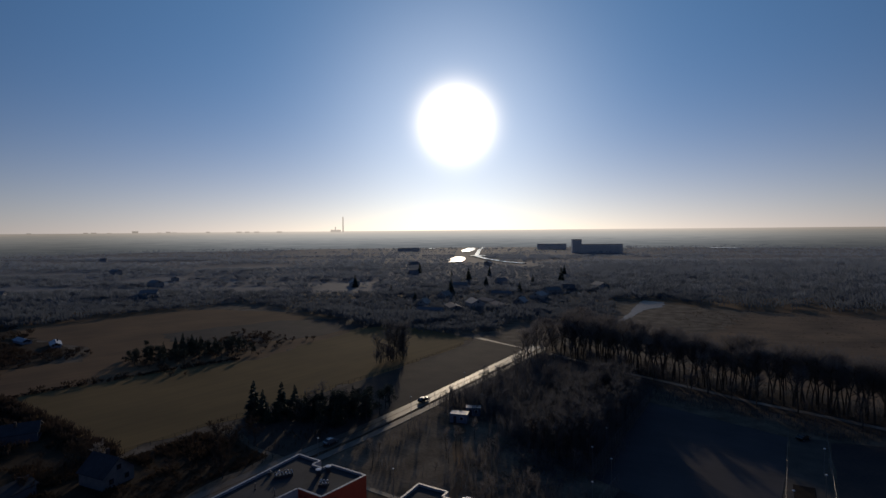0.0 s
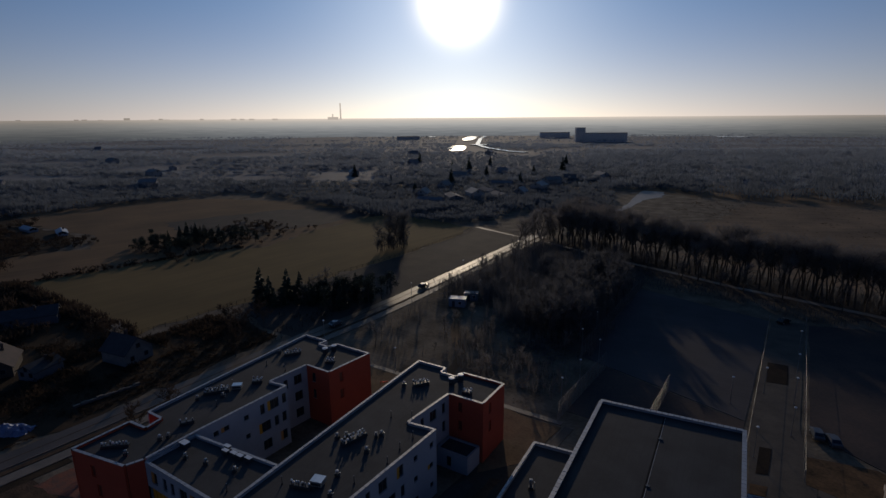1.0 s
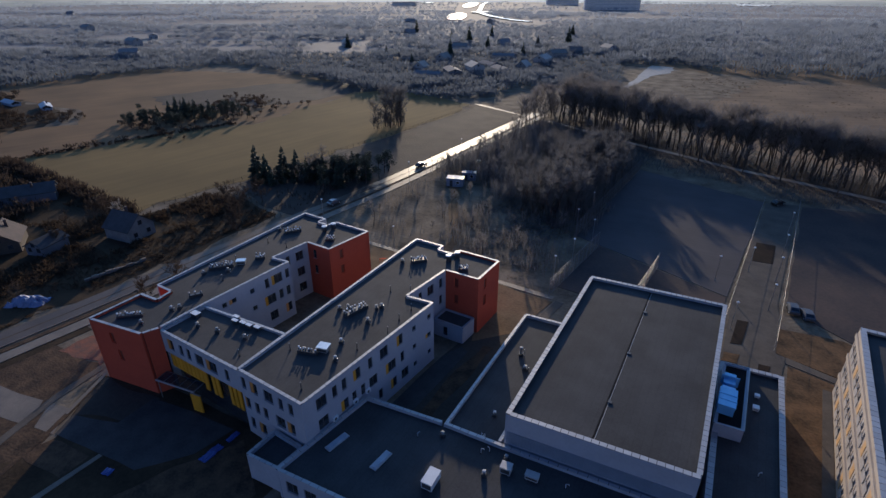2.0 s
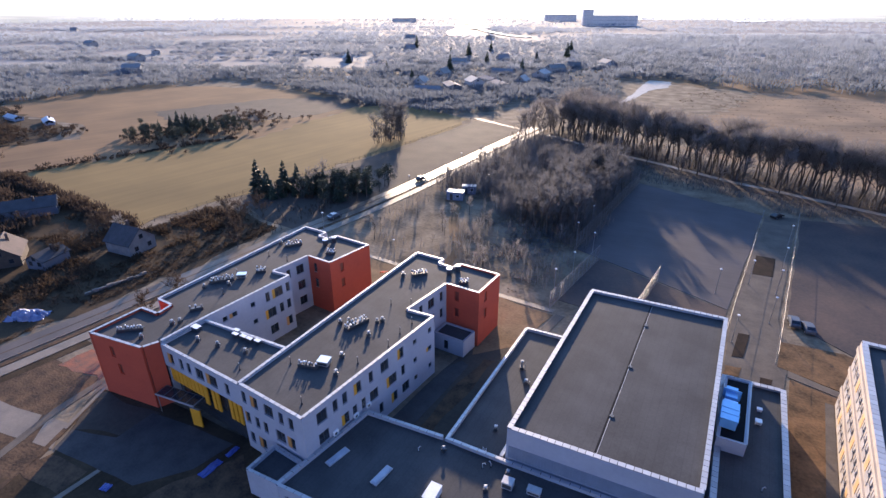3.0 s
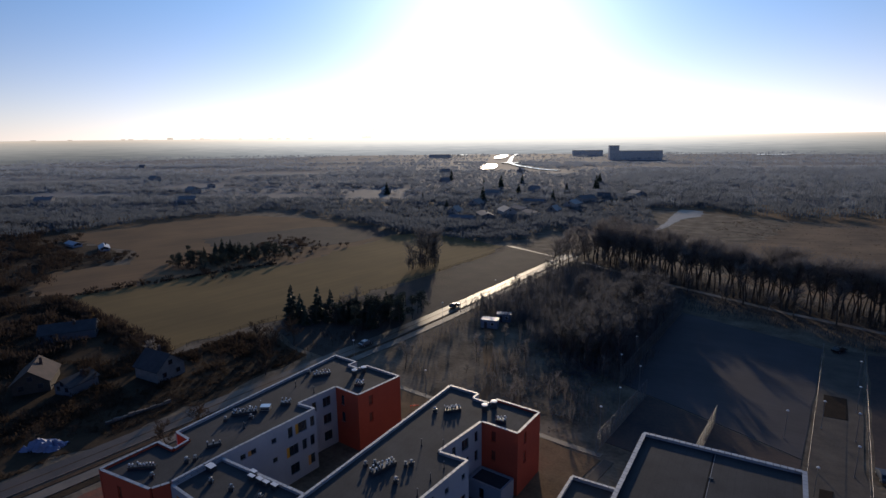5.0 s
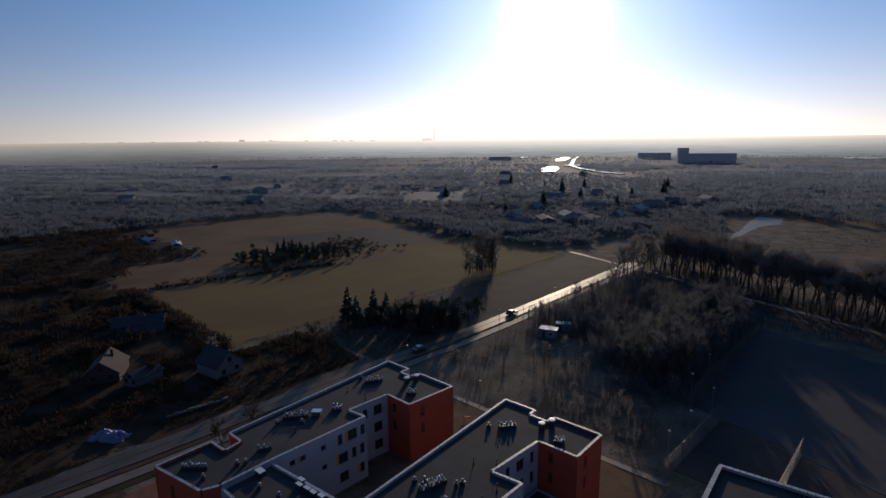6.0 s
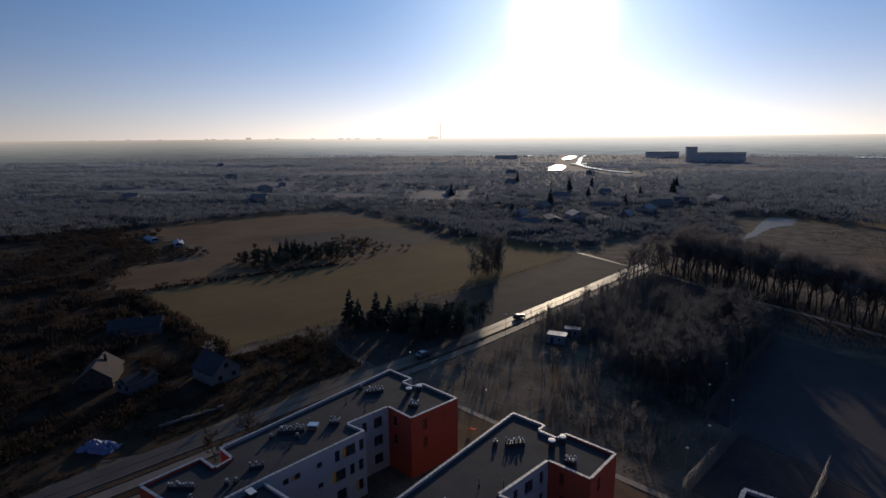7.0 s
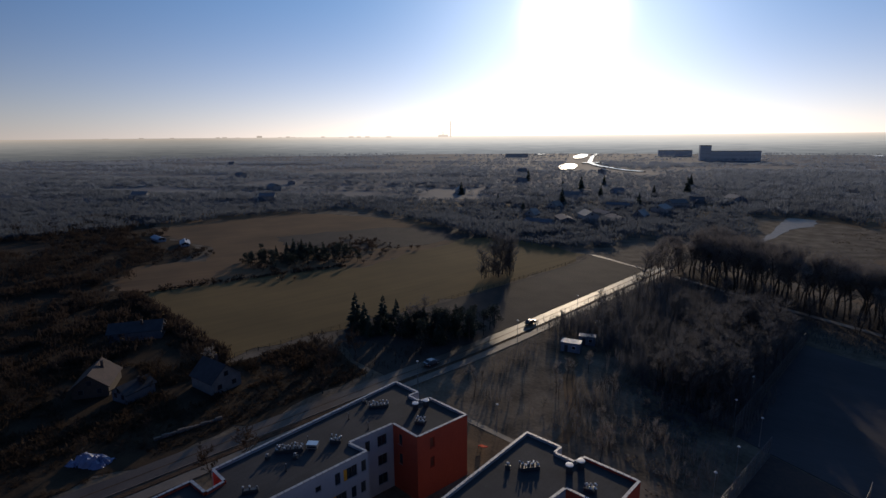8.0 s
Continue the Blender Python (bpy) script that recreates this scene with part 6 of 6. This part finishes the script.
for x, y in ((-9.8, 7.1), (-1.8, 12.4), (-1.4, 24.9), (-1.3, 21.6), (-0.7, 18.0), (-7.7, 27.5), (-2.3, 2.2), (-4.9, 29.4)):
    rod_mast(x, y, ZR)
drum_vent(-5.5, 42.3, ZR), drum_vent(-4.8, 44.3, ZR)
cowl_row(-1.8, 40.6, ZR, 1.0, 0.3, 3, "short cluster of white vent pipes on the red block", 2)
# link roof
for x, y in ((-22.5, 4.2), (-17.6, 5.4), (-26.2, 3.4)):
    roof_vent(x, y, ZM)
for x, y in ((-22.9, 8.0), (-22.2, 7.2), (-20.7, 7.5), (-19.4, 7.6), (-17.9, 7.9)):
    hooded_vent(x, y, ZM)
hooded_vent(-29.0, 5.0, ZM, 1.5, 1.0, 3, 0.75)
rod_mast(-15.0, 2.4, ZM)
# roof of the road-side wing
cowl_row(-38.2, -2.2, ZL, 2.5, 2.3, 8, "row of white cowled vent pipes on the red front block")
roof_vent(-33.6, -1.2, ZL), roof_vent(-33.2, 3.6, ZL), roof_vent(-32.6, 4.6, ZL)
cowl_row(-34.2, 7.6, ZL, 0.8, 1.4, 3, "small cluster of vent pipes")
cowl_row(-39.9, 15.4, ZL, 2.2, 3.0, 8, "long double row of white vent pipes", 2)
air_unit(-36.9, 19.8, ZL, 1.6, 1.1, 0.8, 40, "pale ventilation unit beside the vent pipes")
cowl_row(-36.2, 22.8, ZL, 0.9, 0.9, 3, "small cluster of vent pipes", 2)
cowl_row(-40.4, 33.6, ZL, 1.6, 2.4, 6, "row of white cowled vent pipes", 2)
roof_vent(-42.4, 33.8, ZL), roof_vent(-39.2, 13.5, ZL), roof_vent(-36.4, 16.5, ZL)
drum_vent(-34.3, 38.8, ZL), drum_vent(-33.7, 40.8, ZL)
cowl_row(-30.8, 36.0, ZL, 1.1, 0.5, 3, "short cluster of white vent pipes on the red block", 2)
for x, y in ((-38.6, 20.0), (-34.5, 14.0), (-35.0, 29.0), (-39.8, 28.5)):
    rod_mast(x, y, ZL)
# low roofs
roof_vent(14.9, 32.3, 4.25, 1.5, 0.2, "tall white roof vent on the annex"), roof_vent(17.0, 29.4, 4.25, 0.7, 0.2), roof_vent(17.7, 18.2, 4.25)
skylight(2.8, 2.6, 4.4, 1.0, 3.4, -6, 0.16), skylight(9.5, 3.4, 4.4, 1.0, 3.2, -2, 0.2)
air_unit(16.6, 4.2, 4.4, 1.4, 2.4, 1.2, 6, "tall white ventilation box on the low roof", "cowl")
air_unit(23.4, 10.6, 4.4, 1.3, 1.1, 1.1, 8, "grey rooftop unit beside the gym", "hood")
air_unit(26.5, 11.4, 4.4, 1.6, 0.9, 0.8, 8, "grey rooftop unit beside the gym", "hood")
roof_vent(21.4, 8.6, 4.4), roof_vent(22.6, 12.2, 4.4), roof_vent(13.8, 11.0, 4.4)
ladder = thing("roof_ladder", pose(18.6, 13.35, 4.3, 0, 0, 8), "pale steel ladder hooped over the parapet", "ladder")
for s in (-0.22, 0.22):
    part("rail", rod(B(), (s, 0, 0), (s, 0, 1.5), 0.03, 0.03, 6), "cowl", ladder)
for k in range(5):
    part("rung", rod(B(), (-0.22, 0, 0.2 + 0.28 * k), (0.22, 0, 0.2 + 0.28 * k), 0.018, 0.018, 5), "cowl", ladder)
# service roof: white plinth with blue ducts
plinth = building("plant_room", [(43.4, 31.2), (46.9, 31.7), (46.1, 46.0), (42.6, 45.5)], 6.3, "low plant room on the service annex roof", "plant room", {}, floors=(), base=4.25, lip=0.25, wide=0.16, felt="felt_dark")
hv = thing("blue_duct_unit", pose(44.2, 37.2, 6.25, 0, 0, 3), "bright blue rooftop duct and fan unit", "ventilation unit")
part("casing", box(B(), -1.1, -3.6, 0, 0.9, 0.2, 1.5), "blue", hv)
part("casing_cap", box(B(), -1.2, -3.7, 1.5, 1.0, 0.3, 1.6), "blue", hv)
bm = B()
for k in range(6):
    a0, a1 = k / 6 * math.pi / 2, (k + 1) / 6 * math.pi / 2
    p = [(-1.0, 0.3 + 1.6 * math.sin(a0), 1.5 * math.cos(a0)), (-1.0, 0.3 + 1.6 * math.sin(a1), 1.5 * math.cos(a1))]
    vs = [bm.verts.new(v) for v in ((-1.0, p[0][1], p[0][2]), (0.7, p[0][1], p[0][2]), (0.7, p[1][1], p[1][2]), (-1.0, p[1][1], p[1][2]), (-1.0, 0.3, 0), (0.7, 0.3, 0))]
    bm.faces.new(vs[:4]), bm.faces.new((vs[0], vs[3], vs[4])), bm.faces.new((vs[1], vs[5], vs[2]))
bmesh.ops.remove_doubles(bm, verts=bm.verts, dist=0.001)
part("hood", bm, "blue", hv, "curved blue duct hood")
part("duct", box(B(), -0.9, 1.9, 0, 0.6, 4.4, 1.2), "blue", hv)
for y in (-2.4, -1.2, 3.1):
    part("flange", box(B(), -1.25, y - 0.05, 0, 1.05, y + 0.05, 1.66), "blue", hv)
air_unit(47.9, 39.4, 4.3, 0.75, 0.7, 0.6, 8, "small pale vent box on the service roof", "cowl"), air_unit(47.8, 42.3, 4.3, 0.6, 0.5, 0.5, 8, "small pale vent box on the service roof", "cowl")
# ridge strip on the gym roof with drains
seam = thing("roof_seam", pose(0, 0, 0), "dark lapped seam across the gym roof with small drains", "roof seam")
a, b = Vector((29.0, 54.6, 9.36)), Vector((31.7, 16.2, 9.36))
for off, z0, z1, mat in ((-0.22, 9.352, 9.355, "felt_dark"), (0.08, 9.352, 9.355, "hood")):
    bm = B()
    prism(bm, [(a.x + off, a.y), (b.x + off, b.y), (b.x + off + (0.26 if off < 0 else 0.05), b.y), (a.x + off + (0.26 if off < 0 else 0.05), a.y)], z0 - 0.03, z1)
    part("strip", bm, mat, seam)
for f in (0.18, 0.5, 0.8):
    p = a.lerp(b, f)
    part("drain", box(B(), p.x - 0.05, p.y - 0.22, 9.35, p.x + 0.45, p.y + 0.22, 9.5), "frame", seam)

# ---- residential block beside the pitch ----
HOTEL = [(59.0, 12.0), (75.0, 12.8), (73.5, 57.5), (58.2, 56.2)]
rows_h = []
for s in range(3):
    for k in range(21):
        if (k + 1 + (s == 0)) % 4:
            rows_h.append((1.7 + k * 2.0, 2.35 + 3.75 * s, 0.95, 1.45, "balustrade"))
hotel = building("residential_block", HOTEL, 12.4, "cream rendered block with rows of windows, grey and orange panels", "apartment building", {3: ("cream", rows_h)}, default="cream", floors=(0.05, 3.75, 7.5, 11.2), wide=0.8)
bal_m = Matrix.Translation((58.2, 56.2, 0)) @ Matrix.Rotation(math.atan2(12.0 - 56.2, 59.0 - 58.2), 4, "Z")
for s in range(3):
    part("storey_band", box(B(), 0.1, -0.22, 3.30 + 3.75 * s, 44.0, -0.003, 4.05 + 3.75 * s, bal_m), "cream", hotel)
    for k in range(21):
        u, z = 1.7 + k * 2.0, 1.05 + 3.75 * s
        if (k + 1 + (s == 0)) % 4:
            part("railing", box(B(), u - 1.08, -0.09, z - 0.3, u + 0.5, -0.04, z + 0.75, bal_m), "balustrade", hotel)
        else:
            part("orange_panel", box(B(), u - 0.8, -0.05, z - 0.05, u + 0.35, -0.003, z + 2.0, bal_m), "apricot", hotel)


# ---- fences and lamp posts ----
def fence(a, b, h, label, gap=2.5, wires=0.22):
    """Tall wire fence: posts, rails and upright wires."""
    a, b = Vector((*a, 0)), Vector((*b, 0))
    n = max(1, round((b - a).length / gap))
    ob = thing("net_fence", pose(0, 0, 0), label, "fence", "pitch fences")
    for i in range(n + 1):
        p = a.lerp(b, i / n)
        part("post", rod(B(), p, p + Vector((0, 0, h)), 0.045, 0.045, 6), "pole", ob)
    for z in (0.15, h * 0.5, h - 0.03) if h > 2.5 else (h - 0.03,):
        part("rail", rod(B(), a + Vector((0, 0, z)), b + Vector((0, 0, z)), 0.025, 0.025, 4), "net", ob)
    bm = B()
    k = int((b - a).length / wires)
    for i in range(k):
        p = a.lerp(b, (i + 0.5) / k)
        rod(bm, p + Vector((0, 0, 0.1)), p + Vector((0, 0, h - 0.05)), 0.012, 0.012, 3)
    for i in range(int(h / wires)):
        z = Vector((0, 0, 0.1 + i * wires))
        rod(bm, a + z, b + z, 0.009, 0.009, 3)
    part("mesh", bm, "net", ob, "pale wire mesh")["kind"] = "stuff"
    return ob


fence((9.0, 58.2), (10.2, 85.6), 4.2, "tall pale wire fence along the cinder court")
fence((24.6, 62.2), (25.0, 82.2), 4.2, "tall pale wire fence across the cinder court")
fence((3.3, 89.2), (2.8, 151), 4.0, "tall wire fence along the edge of the main pitch", wires=0.22)
fence((40.9, 62.5), (41.4, 140), 2.2, "wire fence between pitch and walkway", gap=5.0, wires=2.0)
fence((49.6, 63), (50.2, 143), 2.2, "wire fence along the second pitch", gap=5.0, wires=2.0)


def lamp_post(x, y, h, label="slim grey lamp post with a flat white head"):
    ob = thing("lamp_post", pose(x, y, 0, 0, 0, rnd.uniform(-10, 10)), label, "lamp post", "lamp posts round the pitches")
    part("foot", rod(B(), (0, 0, -0.05), (0, 0, 0.3), 0.14, 0.12, 8), "pole", ob)
    part("pole", rod(B(), (0, 0, 0.2), (0, 0, h), 0.07, 0.045, 8), "pole", ob)
    bm = rod(B(), (0, 0, h), (0, 0, h + 0.12), 0.28, 0.22, 12)
    dome(bm, 0, 0, h + 0.121, 0.22, 0.07, 12)
    part("head", bm, "cowl", ob, "flat white lamp head")
    return ob


for x, y in ((7.3, 64.7), (7.7, 74.8), (2.2, 92.1), (7.9, 88.0), (1.6, 106), (47.6, 77.0), (47.9, 90.6), (48.2, 104.1), (42.4, 92.5), (42.2, 66), (48.6, 120), (36.8, 84.0), (-31.0, 57.5), (-55.0, 58), (-55.0, 96), (-55.2, 128)):
    lamp_post(x, y, 6.0 if x > -40 else 7.5)


# ---- cabins, houses, cars ----
def cabin(x, y, w, d, h, turn, label, mat="cabin", roof="coping"):
    ob = thing("site_cabin", pose(x, y, 0, 0, 0, turn), label, "cabin", "site cabins")
    body = part("body", box(B(), -w / 2, -d / 2, 0.1, w / 2, d / 2, h), mat, ob)
    part("roof", box(B(), -w / 2 - 0.12, -d / 2 - 0.12, h, w / 2 + 0.12, d / 2 + 0.12, h + 0.12), roof, ob, "pale flat roof")
    for s in (-1, 1):
        part("skid", box(B(), s * w * 0.4 - 0.1, -d / 2 + 0.05, -0.02, s * w * 0.4 + 0.1, d / 2 - 0.05, 0.1), "pole", ob)
    part("door", box(B(), -w * 0.3, -d / 2 - 0.04, 0.15, -w * 0.3 + 0.9, -d / 2 - 0.003, 2.1), "frame", ob)
    wd = part("window", box(B(), w * 0.08, -d / 2 - 0.04, 1.0, w * 0.08 + 1.1, -d / 2 - 0.003, 2.0), "cowl", ob)
    part("pane", box(B(), w * 0.08 + 0.08, -d / 2 - 0.06, 1.08, w * 0.08 + 1.02, -d / 2 - 0.042, 1.92), "glass", wd)
    return ob


cabin(-42.2, 103.4, 5.2, 3.0, 2.7, 20, "blue-grey site cabin with a pale flat roof")
cabin(-41.4, 110.6, 4.4, 2.4, 2.6, 24, "second blue-grey site cabin with a pale roof")
cabin(-43.0, 124.0, 5.6, 2.6, 2.6, 28, "long grey site cabin under trees", "cabin", "cabin")

h1 = gable("house", 7.4, 8.6, 3.2, 3.2, "house_wall", "slate", "white gabled house with a steep dark roof")
h1.matrix_world = pose(-92.0, 26.5, 0, 0, 0, 100)
h2 = gable("house", 7, 14, 2.8, 2.0, "grey_wall", "slate", "long low grey house among garden trees")
h2.matrix_world = pose(-141, 23, 0, 0, 0, -28)
h3 = gable("barn", 7.5, 10, 2.6, 3.0, "bark", "tile", "old barn with a worn pale brown roof")
h3.matrix_world = pose(-111, 6.0, 0, 0, 0, 62)
h4 = gable("shed", 5, 7, 2.4, 1.4, "grey_wall", "slate", "small grey garden shed")
h4.matrix_world = pose(-100.5, 11, 0, 0, 0, 20)
for x, y, t in ((-301, 78, 30), (-276, 84, 12)):
    g = gable("greenhouse", 4.5, 12, 1.5, 1.1, "tarp", "tarp", "long pale plastic greenhouse in the fields")
    g.matrix_world = pose(x, y, 0, 0, 0, 60 + t)
lowwall = thing("garden_wall", pose(-76.4, 14.5, 0, 0, 0, 84), "low crumbling pale garden wall beside the road", "wall")
for k in range(9):
    a, hi = -6.5 + 1.45 * k, rnd.uniform(0.35, 0.75)
    part("wall", box(B(), a, -0.22, -0.1, a + 1.4, 0.22, hi), "house_wall", lowwall)
    part("coping", box(B(), a + 0.02, -0.28, hi + 0.002, a + rnd.uniform(0.9, 1.38), 0.28, hi + 0.08), "paving", lowwall)
heap = thing("tarpaulin_heap", pose(-78.0, -2.5, 0, 0, 0, 35), "heap under crumpled pale blue tarpaulins", "tarpaulin")
bm = B()
for i in range(13):
    for j in range(9):
        bm.verts.new((-4 + i * 0.667, -2 + j * 0.5, -0.1 + 1.5 * max(0, 1 - ((i - 6) / 6.3) ** 2) * max(0, 1 - ((j - 4) / 4.2) ** 2) + 0.95 * noise.noise((i * 0.9, j * 0.9, 2)) + 0.5 * noise.noise((i * 2.1, j * 2.1, 5))))
bm.verts.ensure_lookup_table()
for i in range(12):
    for j in range(8):
        bm.faces.new([bm.verts[k] for k in (i * 9 + j, (i + 1) * 9 + j, (i + 1) * 9 + j + 1, i * 9 + j + 1)])
part("cover", bm, "blue_tarp", heap, smooth=False)


def car(x, y, turn, paint, label):
    ob = thing("car", pose(x, y, 0, 0, 0, turn), label, "car")
    bm = B()
    prof = [(-2.1, 0.35), (2.1, 0.35), (2.15, 0.7), (1.9, 0.85), (1.1, 0.95), (0.5, 1.42), (-1.1, 1.45), (-1.8, 1.0), (-2.15, 0.9)]
    left = [bm.verts.new((px, -0.85 + (0.12 if pz > 1.2 else 0), pz)) for px, pz in prof]
    right = [bm.verts.new((px, 0.85 - (0.12 if pz > 1.2 else 0), pz)) for px, pz in prof]
    bm.faces.new(left), bm.faces.new(right[::-1])
    for i in range(len(prof)):
        j = (i + 1) % len(prof)
        bm.faces.new((left[j], left[i], right[i], right[j]))
    bmesh.ops.recalc_face_normals(bm, faces=bm.faces)
    part("body", bm, paint, ob)
    for px in (-1.3, 1.35):
        for s in (-1, 1):
            wheel = part("wheel", rod(B(), (px, s * 0.62, 0.33), (px, s * 0.87, 0.33), 0.33, 0.33, 14), "rubber", ob)
            part("rim", rod(B(), (px, s * 0.85, 0.33), (px, s * 0.885, 0.33), 0.2, 0.2, 10), "metal", wheel)
    for name, pts in (("windscreen", ((1.06, -0.68, 1.0), (1.06, 0.68, 1.0), (0.56, 0.62, 1.38), (0.56, -0.62, 1.38))), ("rear_window", ((-1.76, 0.66, 1.06), (-1.76, -0.66, 1.06), (-1.18, -0.62, 1.4), (-1.18, 0.62, 1.4)))):
        bm = B()
        off = Vector((0.03 if pts[0][0] > 0 else -0.03, 0, 0.02))
        bm.faces.new([bm.verts.new(Vector(p) + off) for p in pts])
        part(name, bm, "glass", ob)
    return ob


RZ = 0.08
for args in ((-62.6, 113.0, 90, "car_dark", "dark car driving on the asphalt road"), (-63.4, 70.5, 86, "car_light", "silver car on the shaded road"), (44.9, 141.5, 60, "car_dark", "dark car parked at the end of the walkway"), (51.6, 79.4, 100, "car_blue", "grey-blue car parked on the gravel pitch"), (54.0, 78.4, 106, "car_blue", "grey-blue car parked on the gravel pitch")):
    car(*args).location.z = RZ + 0.003
slide = thing("playground_slide", pose(-28.8, 50.4, 0.0, 0, 0, 60), "small red playground slide behind the school", "slide")
part("chute", box(B(), -0.45, -2.4, 0.0, 0.45, 1.1, 0.14, pose(0, 0, 1.05, -25)), "red_gloss", slide)
for s in (-0.3, 0.3):
    part("leg", rod(B(), (s, 1.0, -0.05), (s, 1.0, 0.62), 0.06, 0.06, 6), "red_gloss", slide)

# ribbed translucent band on the front of the gym, over the low roof
a, b = Vector((21.2, 14.2)), Vector((43.5, 17.2))
e = (b - a).normalized()
bm = B()
band_m = Matrix.Translation((a.x, a.y, 0)) @ Matrix.Rotation(math.atan2(e.y, e.x), 4, "Z")
box(bm, 0.3, -0.05, 5.1, 22.2, -0.003, 7.0, band_m)
for i in range(54):
    box(bm, 0.35 + i * 0.405, -0.10, 5.12, 0.53 + i * 0.405, -0.05, 6.98, band_m)
part("ribbed_band", bm, "cabin", gym, "ribbed blue-grey translucent band")


def field_fence(line):
    """Low wire fence with wooden posts along the field."""
    ob = thing("field_fence", pose(0, 0, 0), "low wire fence with dark wooden posts along the field", "fence")
    post = rod(B(), (0, 0, -0.1), (0, 0, 1.35), 0.07, 0.06, 6)
    me = bpy.data.meshes.new("post")
    post.to_mesh(me), post.free(), me.materials.append(M["bark"])
    for (ax, ay), (bx, by) in zip(line, line[1:]):
        n = int(math.hypot(bx - ax, by - ay) / 3.0)
        for i in range(n):
            share("post", me, ob, pose(ax + (bx - ax) * i / n, ay + (by - ay) * i / n, 0))
        for z in (0.5, 0.9, 1.25):
            part("wire", rod(B(), (ax, ay, z), (bx, by, z), 0.02, 0.02, 3), "bark", ob)


field_fence([(-104.8, 36.5), (-103.6, 63), (-100.0, 99), (-96.8, 143), (-96.4, 190), (-99, 211)])


def ground_cover(x, y, w, d, turn, label):
    """A crumpled plastic sheet lying on the ground."""
    ob = thing("plastic_sheet", pose(x, y, 0.11, 0, 0, turn), label, "tarpaulin", "blue plastic sheets")
    bm, nx, ny = B(), 9, 7
    for i in range(nx):
        for j in range(ny):
            u, v = i / (nx - 1) - 0.5, j / (ny - 1) - 0.5
            edge = 1 + 0.14 * noise.noise((x + u * 5, y + v * 5, 4))
            bm.verts.new((u * w * edge, v * d * edge, 0.10 + 0.30 * (0.25 - max(u * u, v * v)) * 2 + 0.16 * noise.noise((x + i * 0.8, y + j * 0.8, 1))))
    bm.verts.ensure_lookup_table()
    for i in range(nx - 1):
        for j in range(ny - 1):
            bm.faces.new([bm.verts[k] for k in (i * ny + j, (i + 1) * ny + j, (i + 1) * ny + j + 1, i * ny + j + 1)])
    part("sheet", bm, "blue_sheet", ob)
    return ob


ground_cover(-13.4, -5.7, 1.3, 3.2, 4, "bright blue plastic sheet on the dark yard")
ground_cover(-13.4, -2.2, 0.9, 2.0, 3, "small bright blue plastic sheet before the school wall")
ground_cover(-22.2, -15.2, 1.3, 1.1, 20, "bundle of bright blue plastic sheet")


def wall_unit(x, y, z, turn):
    """A small air conditioner hung on the facade."""
    ob = thing("air_conditioner", pose(x, y, z, 0, 0, turn), "small white air conditioner on the school facade", "air conditioner", "wall air conditioners")
    part("casing", box(B(), -0.42, -0.34, 0, 0.42, -0.03, 0.62), "cowl", ob)
    part("fan_grille", rod(B(), (-0.1, -0.345, 0.31), (-0.1, -0.375, 0.31), 0.22, 0.22, 14), "frame", ob)
    for sx in (-0.3, 0.3):
        part("bracket", box(B(), sx - 0.02, -0.32, -0.05, sx + 0.02, 0.02, -0.003), "pole", ob)
    return ob


for y, z in ((9.0, 4.95), (11.6, 4.95), (5.0, 5.0)):
    wall_unit(0.005 + y * 0.0212, y, z, 90)


def bent_pipe(x, y, z, h, turn):
    ob = thing("vent_pipe", pose(x, y, z, 0, 0, turn), "thin bent steel vent pipe on the low roof", "roof vent", "bent vent pipes")
    part("riser", rod(B(), (0, 0, 0), (0, 0, h), 0.05, 0.05, 8), "hood", ob)
    part("bend", rod(B(), (0, 0, h - 0.02), (0.28, 0, h + 0.12), 0.05, 0.05, 8), "hood", ob)
    part("mouth", rod(B(), (0.27, 0, h + 0.13), (0.40, 0, h - 0.05), 0.055, 0.06, 8), "hood", ob)
    part("flange", rod(B(), (0, 0, 0), (0, 0, 0.05), 0.14, 0.12, 10), "felt_dark", ob)
    return ob


for x, y, h, a in ((19.4, 11.4, 0.8, 20), (20.2, 12.2, 0.6, 160), (11.0, 9.2, 0.6, 70), (30.4, 12.4, 0.7, 10), (34.8, 9.8, 0.6, 200), (38.2, 13.4, 0.8, 30), (49.4, 27.0, 0.6, 40)):
    bent_pipe(x, y, 4.39 if x < 45 else 4.29, h, a)
